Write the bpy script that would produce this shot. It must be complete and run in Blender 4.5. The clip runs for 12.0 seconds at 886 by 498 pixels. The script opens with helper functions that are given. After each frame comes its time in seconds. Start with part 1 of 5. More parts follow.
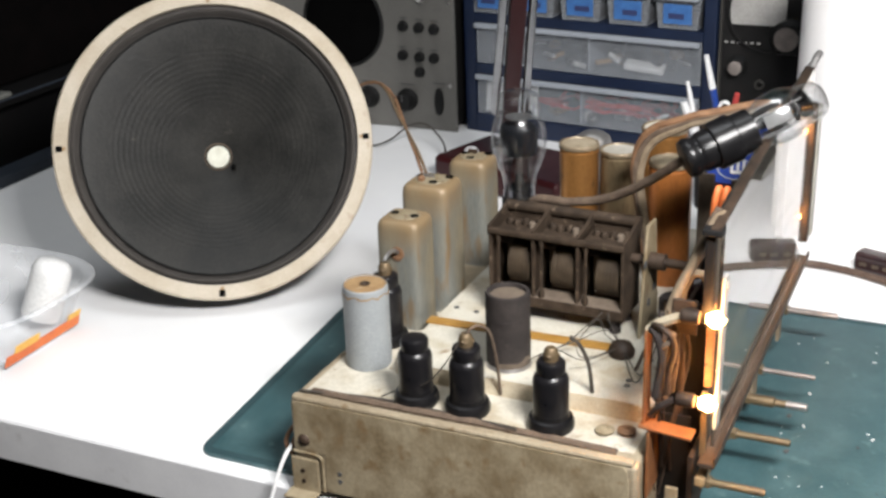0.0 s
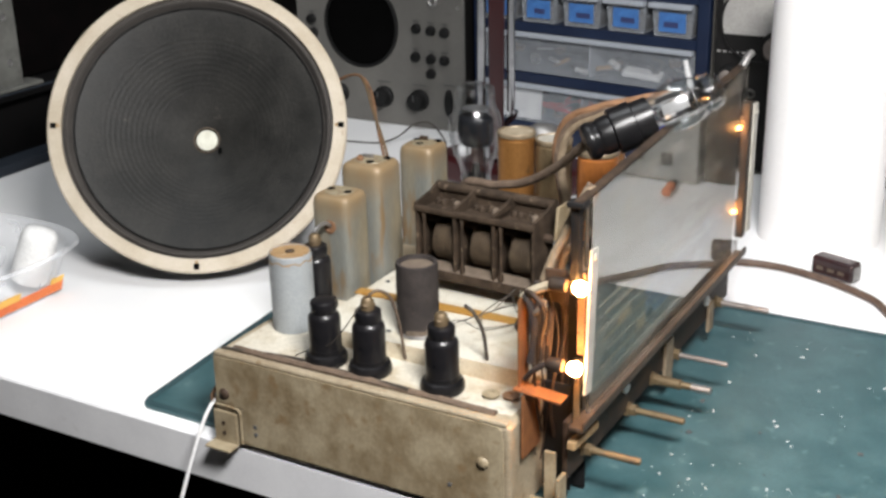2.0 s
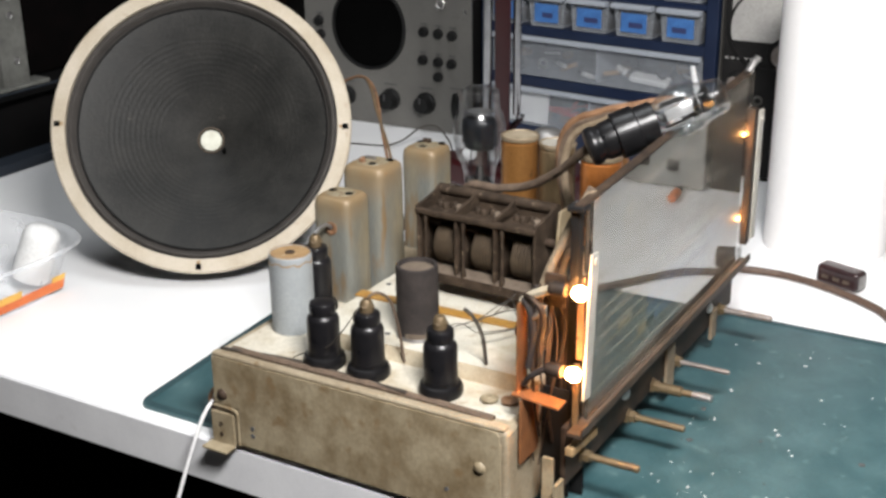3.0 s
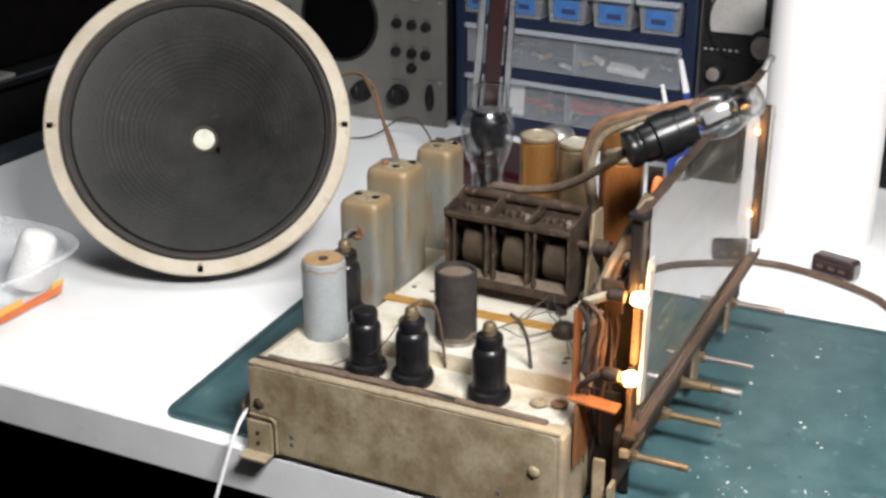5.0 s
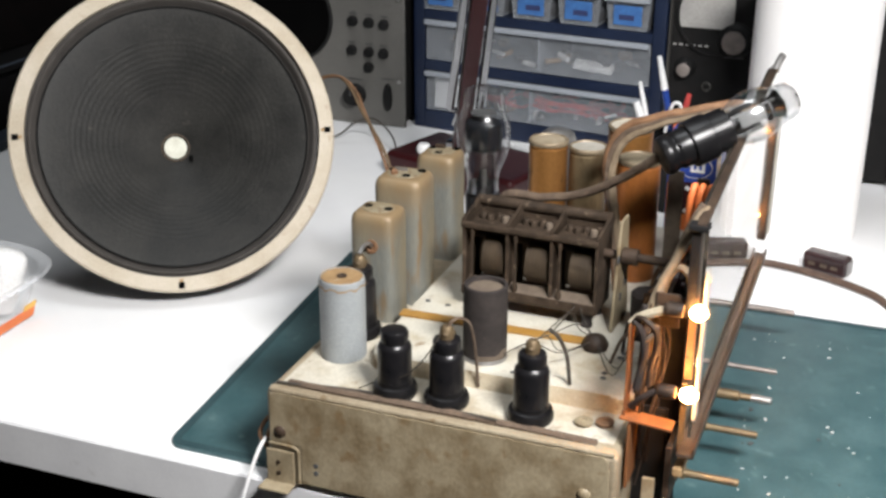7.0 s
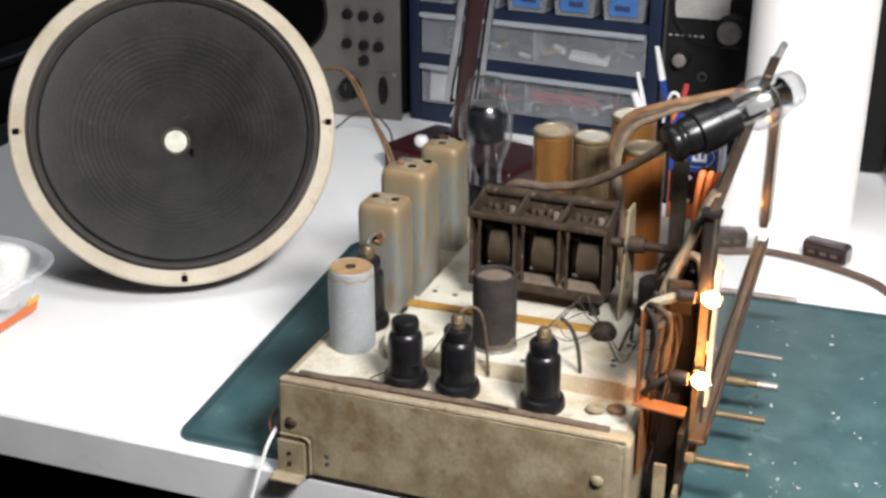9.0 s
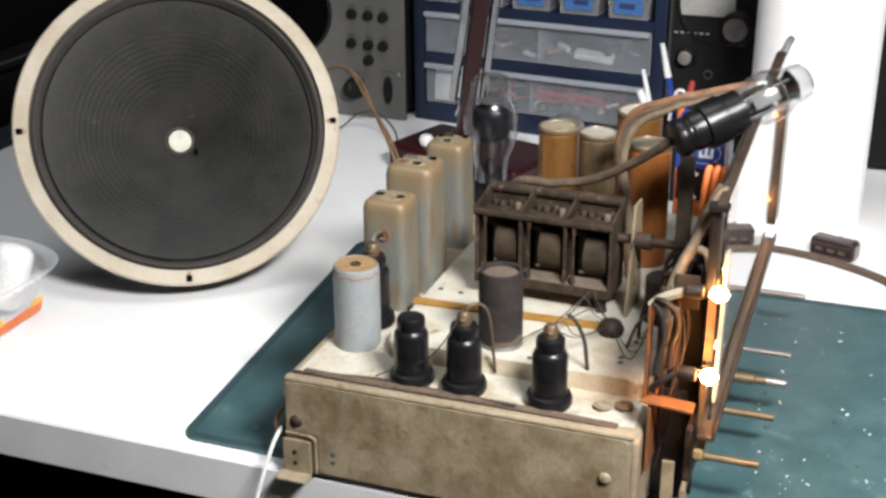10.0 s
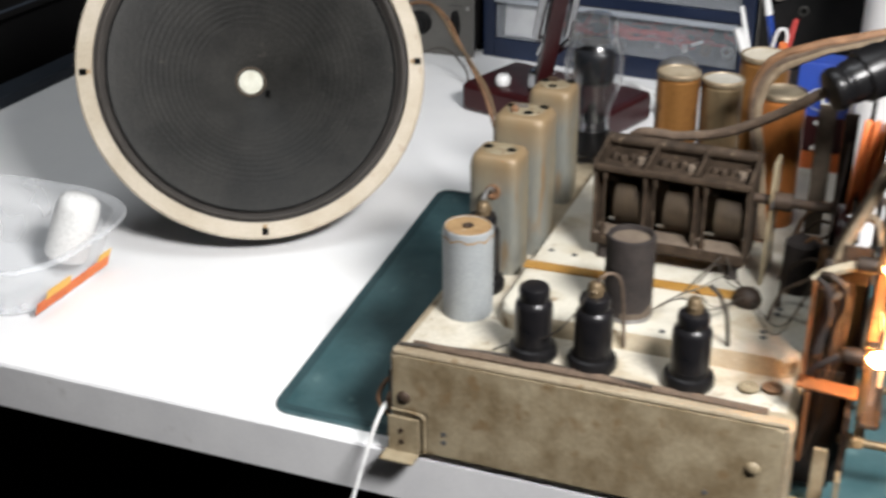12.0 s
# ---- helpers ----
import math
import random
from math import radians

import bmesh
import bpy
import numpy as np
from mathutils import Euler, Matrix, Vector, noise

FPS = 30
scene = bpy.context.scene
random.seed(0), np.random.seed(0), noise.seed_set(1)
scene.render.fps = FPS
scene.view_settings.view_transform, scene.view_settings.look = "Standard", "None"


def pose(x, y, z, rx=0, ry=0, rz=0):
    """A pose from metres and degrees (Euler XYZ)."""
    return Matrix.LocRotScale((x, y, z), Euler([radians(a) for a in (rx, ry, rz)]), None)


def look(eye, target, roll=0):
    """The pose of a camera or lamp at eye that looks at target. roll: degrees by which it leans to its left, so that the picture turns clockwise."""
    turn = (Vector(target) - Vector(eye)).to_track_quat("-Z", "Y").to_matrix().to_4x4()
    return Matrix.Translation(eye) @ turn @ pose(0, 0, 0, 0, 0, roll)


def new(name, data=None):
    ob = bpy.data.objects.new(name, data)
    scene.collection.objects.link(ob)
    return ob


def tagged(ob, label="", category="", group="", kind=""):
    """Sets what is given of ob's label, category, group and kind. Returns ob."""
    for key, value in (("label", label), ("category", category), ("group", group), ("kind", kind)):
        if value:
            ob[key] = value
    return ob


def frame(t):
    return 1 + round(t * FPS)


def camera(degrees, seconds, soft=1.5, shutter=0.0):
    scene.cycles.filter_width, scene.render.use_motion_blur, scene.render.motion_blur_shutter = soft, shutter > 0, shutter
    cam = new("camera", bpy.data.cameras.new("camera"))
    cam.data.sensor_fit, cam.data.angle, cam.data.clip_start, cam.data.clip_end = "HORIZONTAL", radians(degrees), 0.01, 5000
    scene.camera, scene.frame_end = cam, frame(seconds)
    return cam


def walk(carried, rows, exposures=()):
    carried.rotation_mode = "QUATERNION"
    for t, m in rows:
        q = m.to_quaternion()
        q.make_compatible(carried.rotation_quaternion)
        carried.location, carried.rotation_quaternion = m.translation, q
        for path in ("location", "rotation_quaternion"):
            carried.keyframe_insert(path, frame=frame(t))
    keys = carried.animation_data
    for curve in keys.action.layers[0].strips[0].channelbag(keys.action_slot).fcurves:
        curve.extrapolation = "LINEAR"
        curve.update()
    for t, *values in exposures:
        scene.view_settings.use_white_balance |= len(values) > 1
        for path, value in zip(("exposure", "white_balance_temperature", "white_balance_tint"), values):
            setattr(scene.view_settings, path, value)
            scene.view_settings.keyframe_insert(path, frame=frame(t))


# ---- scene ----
cam = camera(39.4, 12.0, soft=2.9, shutter=0.5)
PATH = [
    (0, (0.421, -0.627, 0.485), (-0.362, 1.05, -0.273), -2.1),
    (0.5, (0.4365, -0.6375, 0.4865), (-0.3505, 1.039, -0.2675), -1.55),
    (1, (0.4995, -0.627, 0.475), (-0.365, 1.0185, -0.262), -2.05),
    (1.5, (0.546, -0.6325, 0.4725), (-0.3555, 0.9975, -0.255), -1.65),
    (2, (0.564, -0.622, 0.467), (-0.367, 0.995, -0.252), -1.4),
    (2.5, (0.57, -0.615, 0.465), (-0.376, 0.996, -0.25), -1.2),
    (3, (0.567, -0.615, 0.464), (-0.378, 0.997, -0.248), -0.8),
    (3.5, (0.573, -0.635, 0.469), (-0.373, 0.976, -0.247), -0.8),
    (5.5, (0.442, -0.653, 0.486), (-0.301, 1.041, -0.273), 0.1),
    (6, (0.41, -0.653, 0.487), (-0.278, 1.063, -0.276), 0.4),
    (6.5, (0.391, -0.651, 0.486), (-0.27, 1.075, -0.277), 0.4),
    (7, (0.382, -0.65, 0.484), (-0.271, 1.08, -0.278), 0.2),
    (9, (0.367, -0.659, 0.481), (-0.261, 1.078, -0.288), -0.0),
    (9.5, (0.366, -0.657, 0.477), (-0.265, 1.079, -0.289), -0.2),
    (10, (0.366, -0.656, 0.475), (-0.271, 1.079, -0.289), -0.4),
    (10.5, (0.366, -0.653, 0.474), (-0.279, 1.079, -0.291), -0.6),
    (11, (0.356, -0.649, 0.471), (-0.288, 1.082, -0.296), -0.5),
    (11.5, (0.341, -0.641, 0.469), (-0.297, 1.075, -0.336), -0.4),
    (12, (0.276, -0.603, 0.463), (-0.37, 1.079, -0.405), -0.3),
]
walk(cam, [(t, look(eye, target, roll)) for t, eye, target, roll in PATH])

# ---- light ----
world = bpy.data.worlds.new("room_air")
scene.world = world
world.use_nodes = True
world.node_tree.nodes["Background"].inputs[0].default_value = (0.9, 0.95, 1.0, 1)
world.node_tree.nodes["Background"].inputs[1].default_value = 0.03
scene.view_settings.exposure = 0.0


def area_lamp(name, eye, target, w, h, watts, colour):
    data = bpy.data.lights.new(name, "AREA")
    data.shape, data.size, data.size_y, data.energy, data.color = "RECTANGLE", w, h, watts, colour
    ob = new(name, data)
    ob.matrix_world = look(eye, target)
    return ob


area_lamp("bench_light", (0.61, -0.37, 0.80), (0.05, 0.25, 0.0), 0.28, 0.15, 25, (1.0, 0.985, 0.975))
# unseen overhead fill, added to lift the back row and left bench
area_lamp("overhead_fill", (-0.18, 0.02, 2.3), (-0.1, 0.2, 0.0), 1.2, 0.3, 17, (0.93, 0.97, 1.0))


# ---- materials ----
def nodes_of(name):
    m = bpy.data.materials.new(name)
    m.use_nodes = True
    return m, m.node_tree, m.node_tree.nodes["Principled BSDF"]


def paint(name, a, b=None, rough=0.5, metal=0.0, scale=60.0, fine=400.0, bump=0.15, c=None, spots=0.0, spec=0.5, coat=0.0, stretch=(1, 1, 1), edge=(0.38, 0.66), grain_share=0.35, crown=None):
    """A worn surface: colour a broken by b in large patches, fine grain, c in small sharp stains."""
    m, t, p = nodes_of(name)
    b = b or tuple(x * 0.8 for x in a)
    n, l = t.nodes, t.links
    co = n.new("ShaderNodeTexCoord")
    mp = n.new("ShaderNodeMapping")
    mp.inputs["Scale"].default_value = stretch
    l.new(co.outputs["Object"], mp.inputs["Vector"])
    big = n.new("ShaderNodeTexNoise")
    big.inputs["Scale"].default_value, big.inputs["Detail"].default_value, big.inputs["Roughness"].default_value = scale, 6, 0.62
    small = n.new("ShaderNodeTexNoise")
    small.inputs["Scale"].default_value, small.inputs["Detail"].default_value = fine, 4
    for k in (big, small):
        l.new(mp.outputs[0], k.inputs["Vector"])
    ramp = n.new("ShaderNodeValToRGB")
    ramp.color_ramp.elements[0].position, ramp.color_ramp.elements[1].position = edge
    ramp.color_ramp.elements[0].color, ramp.color_ramp.elements[1].color = (*a, 1), (*b, 1)
    l.new(big.outputs["Fac"], ramp.inputs[0])
    grain = n.new("ShaderNodeMix")
    grain.data_type, grain.blend_type = "RGBA", "MULTIPLY"
    grain.inputs["Factor"].default_value = grain_share
    l.new(ramp.outputs[0], grain.inputs["A"])
    l.new(small.outputs["Color"], grain.inputs["B"])
    gr = n.new("ShaderNodeMapRange")
    gr.inputs["From Min"].default_value, gr.inputs["From Max"].default_value = 0.3, 0.7
    gr.inputs["To Min"].default_value, gr.inputs["To Max"].default_value = 0.55, 1.15
    l.new(small.outputs["Fac"], gr.inputs["Value"])
    l.new(gr.outputs[0], grain.inputs["B"])
    out = grain.outputs["Result"]
    if c:
        vor = n.new("ShaderNodeTexNoise")
        vor.inputs["Scale"].default_value, vor.inputs["Detail"].default_value = scale * 2.3, 8
        off = n.new("ShaderNodeVectorMath")
        off.inputs[1].default_value = (3.1, 1.7, 5.3)
        l.new(mp.outputs[0], off.inputs[0])
        l.new(off.outputs[0], vor.inputs["Vector"])
        r2 = n.new("ShaderNodeValToRGB")
        r2.color_ramp.elements[0].position, r2.color_ramp.elements[1].position = 0.62 - spots, 0.72 - spots
        l.new(vor.outputs["Fac"], r2.inputs[0])
        mix = n.new("ShaderNodeMix")
        mix.data_type = "RGBA"
        l.new(r2.outputs[0], mix.inputs["Factor"])
        l.new(out, mix.inputs["A"])
        mix.inputs["B"].default_value = (*c, 1)
        out = mix.outputs["Result"]
    if crown:
        sep, add = n.new("ShaderNodeSeparateXYZ"), n.new("ShaderNodeMath")
        l.new(co.outputs["Generated"], sep.inputs[0])
        add.operation = "MULTIPLY_ADD"
        add.inputs[1].default_value = 0.55
        l.new(big.outputs["Fac"], add.inputs[0])
        l.new(sep.outputs["Z"], add.inputs[2])
        r3 = n.new("ShaderNodeMapRange")
        r3.inputs["From Min"].default_value, r3.inputs["From Max"].default_value = 1.02, 1.24
        l.new(add.outputs[0], r3.inputs["Value"])
        m3 = n.new("ShaderNodeMix")
        m3.data_type = "RGBA"
        l.new(r3.outputs[0], m3.inputs["Factor"])
        l.new(out, m3.inputs["A"])
        m3.inputs["B"].default_value = (*crown, 1)
        out = m3.outputs["Result"]
    l.new(out, p.inputs["Base Color"])
    rr = n.new("ShaderNodeMapRange")
    rr.inputs["To Min"].default_value, rr.inputs["To Max"].default_value = max(rough - 0.12, 0.03), min(rough + 0.14, 1)
    l.new(big.outputs["Fac"], rr.inputs["Value"])
    l.new(rr.outputs[0], p.inputs["Roughness"])
    p.inputs["Metallic"].default_value = metal
    p.inputs["Specular IOR Level"].default_value = spec
    p.inputs["Coat Weight"].default_value = coat
    if bump:
        bp = n.new("ShaderNodeBump")
        bp.inputs["Strength"].default_value, bp.inputs["Distance"].default_value = bump, 0.0006
        l.new(small.outputs["Fac"], bp.inputs["Height"])
        l.new(bp.outputs[0], p.inputs["Normal"])
    return m


def blown_glass(name, tint, gloss=0.17):
    """Thin blown glass: light passes straight, gloss grows towards the outline."""
    m, t, p = nodes_of(name)
    n, l = t.nodes, t.links
    tr, gl, mix = n.new("ShaderNodeBsdfTransparent"), n.new("ShaderNodeBsdfGlossy"), n.new("ShaderNodeMixShader")
    tr.inputs["Color"].default_value = (*tint, 1)
    gl.inputs["Roughness"].default_value = gloss
    lw, pw, mr = n.new("ShaderNodeLayerWeight"), n.new("ShaderNodeMath"), n.new("ShaderNodeMapRange")
    lw.inputs["Blend"].default_value = 0.5
    pw.operation = "POWER"
    pw.inputs[1].default_value = 3.5
    l.new(lw.outputs["Facing"], pw.inputs[0])
    l.new(pw.outputs[0], mr.inputs["Value"])
    mr.inputs["To Min"].default_value, mr.inputs["To Max"].default_value = 0.075, 0.62
    l.new(mr.outputs[0], mix.inputs[0])
    l.new(tr.outputs[0], mix.inputs[1])
    l.new(gl.outputs[0], mix.inputs[2])
    l.new(mix.outputs[0], n["Material Output"].inputs["Surface"])
    return m


def film_clear(name, colour, through_part, rough=0.15):
    """Thin clear or milky plastic: light passes straight, part of it is scattered at the surface."""
    m, t, p = nodes_of(name)
    n, l = t.nodes, t.links
    tr = n.new("ShaderNodeBsdfTransparent")
    mix = n.new("ShaderNodeMixShader")
    no = n.new("ShaderNodeTexNoise")
    co = n.new("ShaderNodeTexCoord")
    l.new(co.outputs["Object"], no.inputs["Vector"])
    no.inputs["Scale"].default_value = 40
    mr = n.new("ShaderNodeMapRange")
    mr.inputs["To Min"].default_value, mr.inputs["To Max"].default_value = 1 - through_part - 0.06, 1 - through_part + 0.06
    l.new(no.outputs["Fac"], mr.inputs["Value"])
    p.inputs["Base Color"].default_value, p.inputs["Roughness"].default_value = (*colour, 1), rough
    l.new(mr.outputs[0], mix.inputs[0])
    l.new(tr.outputs[0], mix.inputs[1])
    l.new(p.outputs[0], mix.inputs[2])
    l.new(mix.outputs[0], n["Material Output"].inputs["Surface"])
    return m


def glass_shell(bm, prof, thick, seg=48):
    """A blown bulb with an outer and an inner skin."""
    inner = [(max(r - thick, 0.0), z - thick * (1.0 if r < prof[0][0] * 0.6 else 0.15)) for r, z in prof]
    lathe(bm, prof[::-1] + inner, seg=seg)
    return bm


def dusty_pane(name):
    """Old flat glass with thin diagonal wipe marks of dust."""
    m, t, p = nodes_of(name)
    n, l = t.nodes, t.links
    p.inputs["Base Color"].default_value = (0.97, 0.98, 0.97, 1)
    p.inputs["Transmission Weight"].default_value, p.inputs["Roughness"].default_value, p.inputs["IOR"].default_value = 1, 0.0, 1.5
    co, mp, no, mr = n.new("ShaderNodeTexCoord"), n.new("ShaderNodeMapping"), n.new("ShaderNodeTexNoise"), n.new("ShaderNodeMapRange")
    mp.inputs["Rotation"].default_value = (radians(38), 0, 0)
    mp.inputs["Scale"].default_value = (20, 10, 130)
    no.inputs["Scale"].default_value, no.inputs["Detail"].default_value = 1.0, 5
    mr.inputs["From Min"].default_value, mr.inputs["From Max"].default_value = 0.48, 0.76
    mr.inputs["To Min"].default_value, mr.inputs["To Max"].default_value = 0.006, 0.13
    dust, mix = n.new("ShaderNodeBsdfDiffuse"), n.new("ShaderNodeMixShader")
    dust.inputs["Color"].default_value = (0.42, 0.38, 0.32, 1)
    l.new(co.outputs["Object"], mp.inputs["Vector"])
    l.new(mp.outputs[0], no.inputs["Vector"])
    l.new(no.outputs["Fac"], mr.inputs["Value"])
    l.new(mr.outputs[0], mix.inputs[0])
    l.new(p.outputs[0], mix.inputs[1])
    l.new(dust.outputs[0], mix.inputs[2])
    l.new(mix.outputs[0], n["Material Output"].inputs["Surface"])
    return m


def glow(name, colour, power):
    m, t, p = nodes_of(name)
    p.inputs["Emission Color"].default_value, p.inputs["Emission Strength"].default_value = (*colour, 1), power
    p.inputs["Base Color"].default_value = (*colour, 1)
    return m


LAMINATE = paint("white_laminate", (0.88, 0.88, 0.88), (0.84, 0.84, 0.85), 0.38, scale=9, fine=900, bump=0.02, grain_share=0.06)
EDGE_BAND = paint("edge_band", (0.66, 0.66, 0.67), (0.58, 0.58, 0.595), 0.45, scale=14, fine=700, bump=0.05, grain_share=0.1, c=(0.48, 0.47, 0.47), spots=-0.06)
BLACK_BOARD = paint("black_board", (0.003, 0.003, 0.0033), (0.006, 0.0055, 0.0055), 0.8, scale=6, spec=0.1)
FELT = paint("green_vinyl_mat", (0.029, 0.075, 0.084), (0.055, 0.112, 0.121), 0.5, scale=30, fine=900, bump=0.5, c=(0.080, 0.140, 0.145), spots=0.0, grain_share=0.6)
SIDE = paint("grimy_chassis_side", (0.160, 0.118, 0.066), (0.290, 0.240, 0.158), 0.55, scale=34, fine=420, bump=0.3, c=(0.165, 0.112, 0.058), spots=0.03, stretch=(1, 1, 0.8), edge=(0.36, 0.62))
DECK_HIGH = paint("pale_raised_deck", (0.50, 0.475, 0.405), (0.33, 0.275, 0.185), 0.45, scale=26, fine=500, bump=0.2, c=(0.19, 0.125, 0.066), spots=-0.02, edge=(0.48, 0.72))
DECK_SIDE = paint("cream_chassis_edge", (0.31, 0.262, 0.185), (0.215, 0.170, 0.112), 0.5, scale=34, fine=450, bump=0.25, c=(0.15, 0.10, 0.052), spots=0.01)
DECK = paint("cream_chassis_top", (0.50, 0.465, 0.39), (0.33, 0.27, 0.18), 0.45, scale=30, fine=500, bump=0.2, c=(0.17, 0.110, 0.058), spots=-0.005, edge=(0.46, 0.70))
RUST = paint("brown_rust", (0.13, 0.065, 0.03), (0.23, 0.12, 0.06), 0.7, scale=70, fine=700, bump=0.5, c=(0.05, 0.025, 0.015))
DARK_RUST = paint("dark_rusty_steel", (0.022, 0.015, 0.011), (0.060, 0.039, 0.026), 0.6, metal=0.2, scale=60, fine=800, bump=0.4, spec=0.3)
DUSTY = paint("dusty_gang_metal", (0.024, 0.0165, 0.0110), (0.058, 0.040, 0.027), 0.72, metal=0.1, scale=80, fine=900, bump=0.5, c=(0.125, 0.092, 0.064), spots=0.0, spec=0.2)
BLADE = paint("dusty_brass_blade", (0.038, 0.025, 0.014), (0.075, 0.052, 0.030), 0.7, metal=0.2, scale=90, fine=900, bump=0.3)
CAN = paint("grey_aluminium_can", (0.335, 0.355, 0.365), (0.275, 0.295, 0.305), 0.52, metal=0.2, scale=30, fine=900, bump=0.12)
TOPCARD = paint("brown_card", (0.31, 0.20, 0.095), (0.21, 0.125, 0.055), 0.75, scale=90, fine=900, bump=0.4, c=(0.42, 0.36, 0.27), spots=-0.02)
IFCAN = paint("tarnished_shield", (0.205, 0.173, 0.114), (0.150, 0.154, 0.138), 0.5, metal=0.1, scale=34, fine=600, bump=0.25, c=(0.160, 0.105, 0.052), spots=0.06, stretch=(1, 1, 0.22), edge=(0.36, 0.62), crown=(0.198, 0.138, 0.074))
IFTOP = paint("rusted_shield_top", (0.27, 0.235, 0.165), (0.21, 0.165, 0.095), 0.6, metal=0.1, scale=90, fine=700, bump=0.35, c=(0.13, 0.075, 0.032), spots=0.06)
BLACK = paint("black_lacquer", (0.006, 0.006, 0.007), (0.011, 0.010, 0.011), 0.30, scale=60, fine=500, bump=0.12, c=(0.040, 0.036, 0.032), spots=-0.07, spec=0.35)
BAKELITE = paint("black_bakelite", (0.005, 0.005, 0.0055), (0.009, 0.0085, 0.009), 0.3, scale=40, fine=700, bump=0.05, spec=0.25)
CHARCOAL = paint("charcoal_card", (0.024, 0.020, 0.019), (0.040, 0.033, 0.030), 0.8, scale=70, fine=900, bump=0.4, c=(0.085, 0.068, 0.055), spots=-0.04, spec=0.2)
COPPER = paint("aged_copper_can", (0.40, 0.190, 0.058), (0.26, 0.120, 0.038), 0.36, metal=0.7, scale=26, fine=600, bump=0.12, c=(0.12, 0.066, 0.030), spots=0.03, stretch=(1, 1, 0.5))
# aged copper again, with the dial bulbs' orange glow put into the colour
LAMPLIT_COPPER = paint("lamplit_copper_can", (0.46, 0.165, 0.042), (0.30, 0.105, 0.030), 0.38, metal=0.4, scale=24, fine=600, bump=0.15, c=(0.14, 0.065, 0.028), spots=0.04, stretch=(1, 1, 0.35))
COPPER_TOP = paint("dull_zinc_top", (0.30, 0.255, 0.185), (0.215, 0.170, 0.112), 0.75, scale=60, fine=800, bump=0.3, c=(0.15, 0.10, 0.055), spec=0.2)
CAN_RIM = paint("tarnished_can_rim", (0.27, 0.215, 0.145), (0.17, 0.125, 0.075), 0.42, metal=0.4, scale=70, fine=800, bump=0.3)
BROWN_CAN = paint("dull_brown_can", (0.215, 0.160, 0.092), (0.135, 0.088, 0.045), 0.4, metal=0.5, scale=30, fine=600, bump=0.15, c=(0.06, 0.036, 0.018), spots=0.05, stretch=(1, 1, 0.3))
AMBER = paint("amber_strip", (0.26, 0.13, 0.025), (0.34, 0.19, 0.05), 0.35, scale=50, fine=800, bump=0.1)
BRASS = paint("worn_brass", (0.20, 0.145, 0.080), (0.125, 0.088, 0.052), 0.5, metal=0.55, scale=60, fine=900, bump=0.25, c=(0.07, 0.05, 0.035))
STEEL = paint("worn_steel", (0.42, 0.41, 0.40), (0.28, 0.27, 0.26), 0.40, metal=0.85, scale=60, fine=900, bump=0.15)
CHROME = paint("chrome", (0.42, 0.42, 0.43), (0.34, 0.34, 0.35), 0.16, metal=1.0, scale=30, bump=0)
STRAP = paint("copper_strap", (0.36, 0.15, 0.06), (0.24, 0.10, 0.045), 0.4, metal=0.5, scale=60, fine=700, bump=0.2)
WHITE_STRIP = paint("off_white_strip", (0.40, 0.38, 0.335), (0.29, 0.27, 0.225), 0.4, scale=50, fine=900, bump=0.2)
BRAID = paint("brown_cloth_cable", (0.080, 0.054, 0.037), (0.135, 0.094, 0.064), 0.8, scale=200, fine=1500, bump=0.6)
OCHRE = paint("ochre_wire", (0.145, 0.095, 0.050), (0.10, 0.064, 0.033), 0.65, scale=150, fine=900, bump=0.2)
THIN = paint("dark_thin_wire", (0.035, 0.03, 0.025), (0.06, 0.05, 0.04), 0.5, scale=200, bump=0)
WHITE_PLASTIC = paint("white_plastic", (0.78, 0.78, 0.77), (0.70, 0.70, 0.70), 0.35, scale=20, bump=0.03)
CREAM_RIM = paint("cream_card_gasket", (0.495, 0.437, 0.352), (0.40, 0.338, 0.250), 0.7, scale=18, fine=600, bump=0.25, c=(0.30, 0.23, 0.16), spots=-0.015)
CONE = paint("grey_black_paper_cone", (0.0125, 0.0123, 0.0112), (0.0260, 0.0250, 0.0226), 0.58, scale=22, fine=380, bump=0.6, c=(0.065, 0.058, 0.050), spots=-0.07, spec=0.34, grain_share=0.7)
SURROUND = paint("dark_surround", (0.048, 0.043, 0.039), (0.066, 0.059, 0.053), 0.7, scale=60, fine=700, bump=0.4)
BASKET = paint("black_basket", (0.02, 0.02, 0.02), (0.035, 0.03, 0.03), 0.5, scale=40)
DUST_SEAL = paint("dusty_seal", (0.125, 0.095, 0.068), (0.085, 0.063, 0.046), 0.85, scale=90, fine=900, bump=0.4)
DECK_STEP = paint("tan_deck_step", (0.45, 0.39, 0.29), (0.31, 0.24, 0.15), 0.5, scale=30, fine=500, bump=0.25, c=(0.17, 0.10, 0.045), spots=0.0)
MAT_EDGE = paint("mat_binding", (0.020, 0.050, 0.058), (0.03, 0.066, 0.074), 0.6, scale=40, fine=1200, bump=0.4)
RAIL = paint("brown_dial_rail", (0.036, 0.024, 0.016), (0.078, 0.052, 0.034), 0.55, metal=0.2, scale=60, fine=700, bump=0.4, c=(0.13, 0.095, 0.065), spots=-0.04)
SLEEVE = paint("tan_cloth_sleeve", (0.24, 0.185, 0.125), (0.16, 0.115, 0.072), 0.6, scale=120, fine=1200, bump=0.4)
CABLE_BROWN = paint("brown_rubber_cable", (0.080, 0.047, 0.032), (0.115, 0.072, 0.050), 0.55, scale=120, fine=900, bump=0.3)
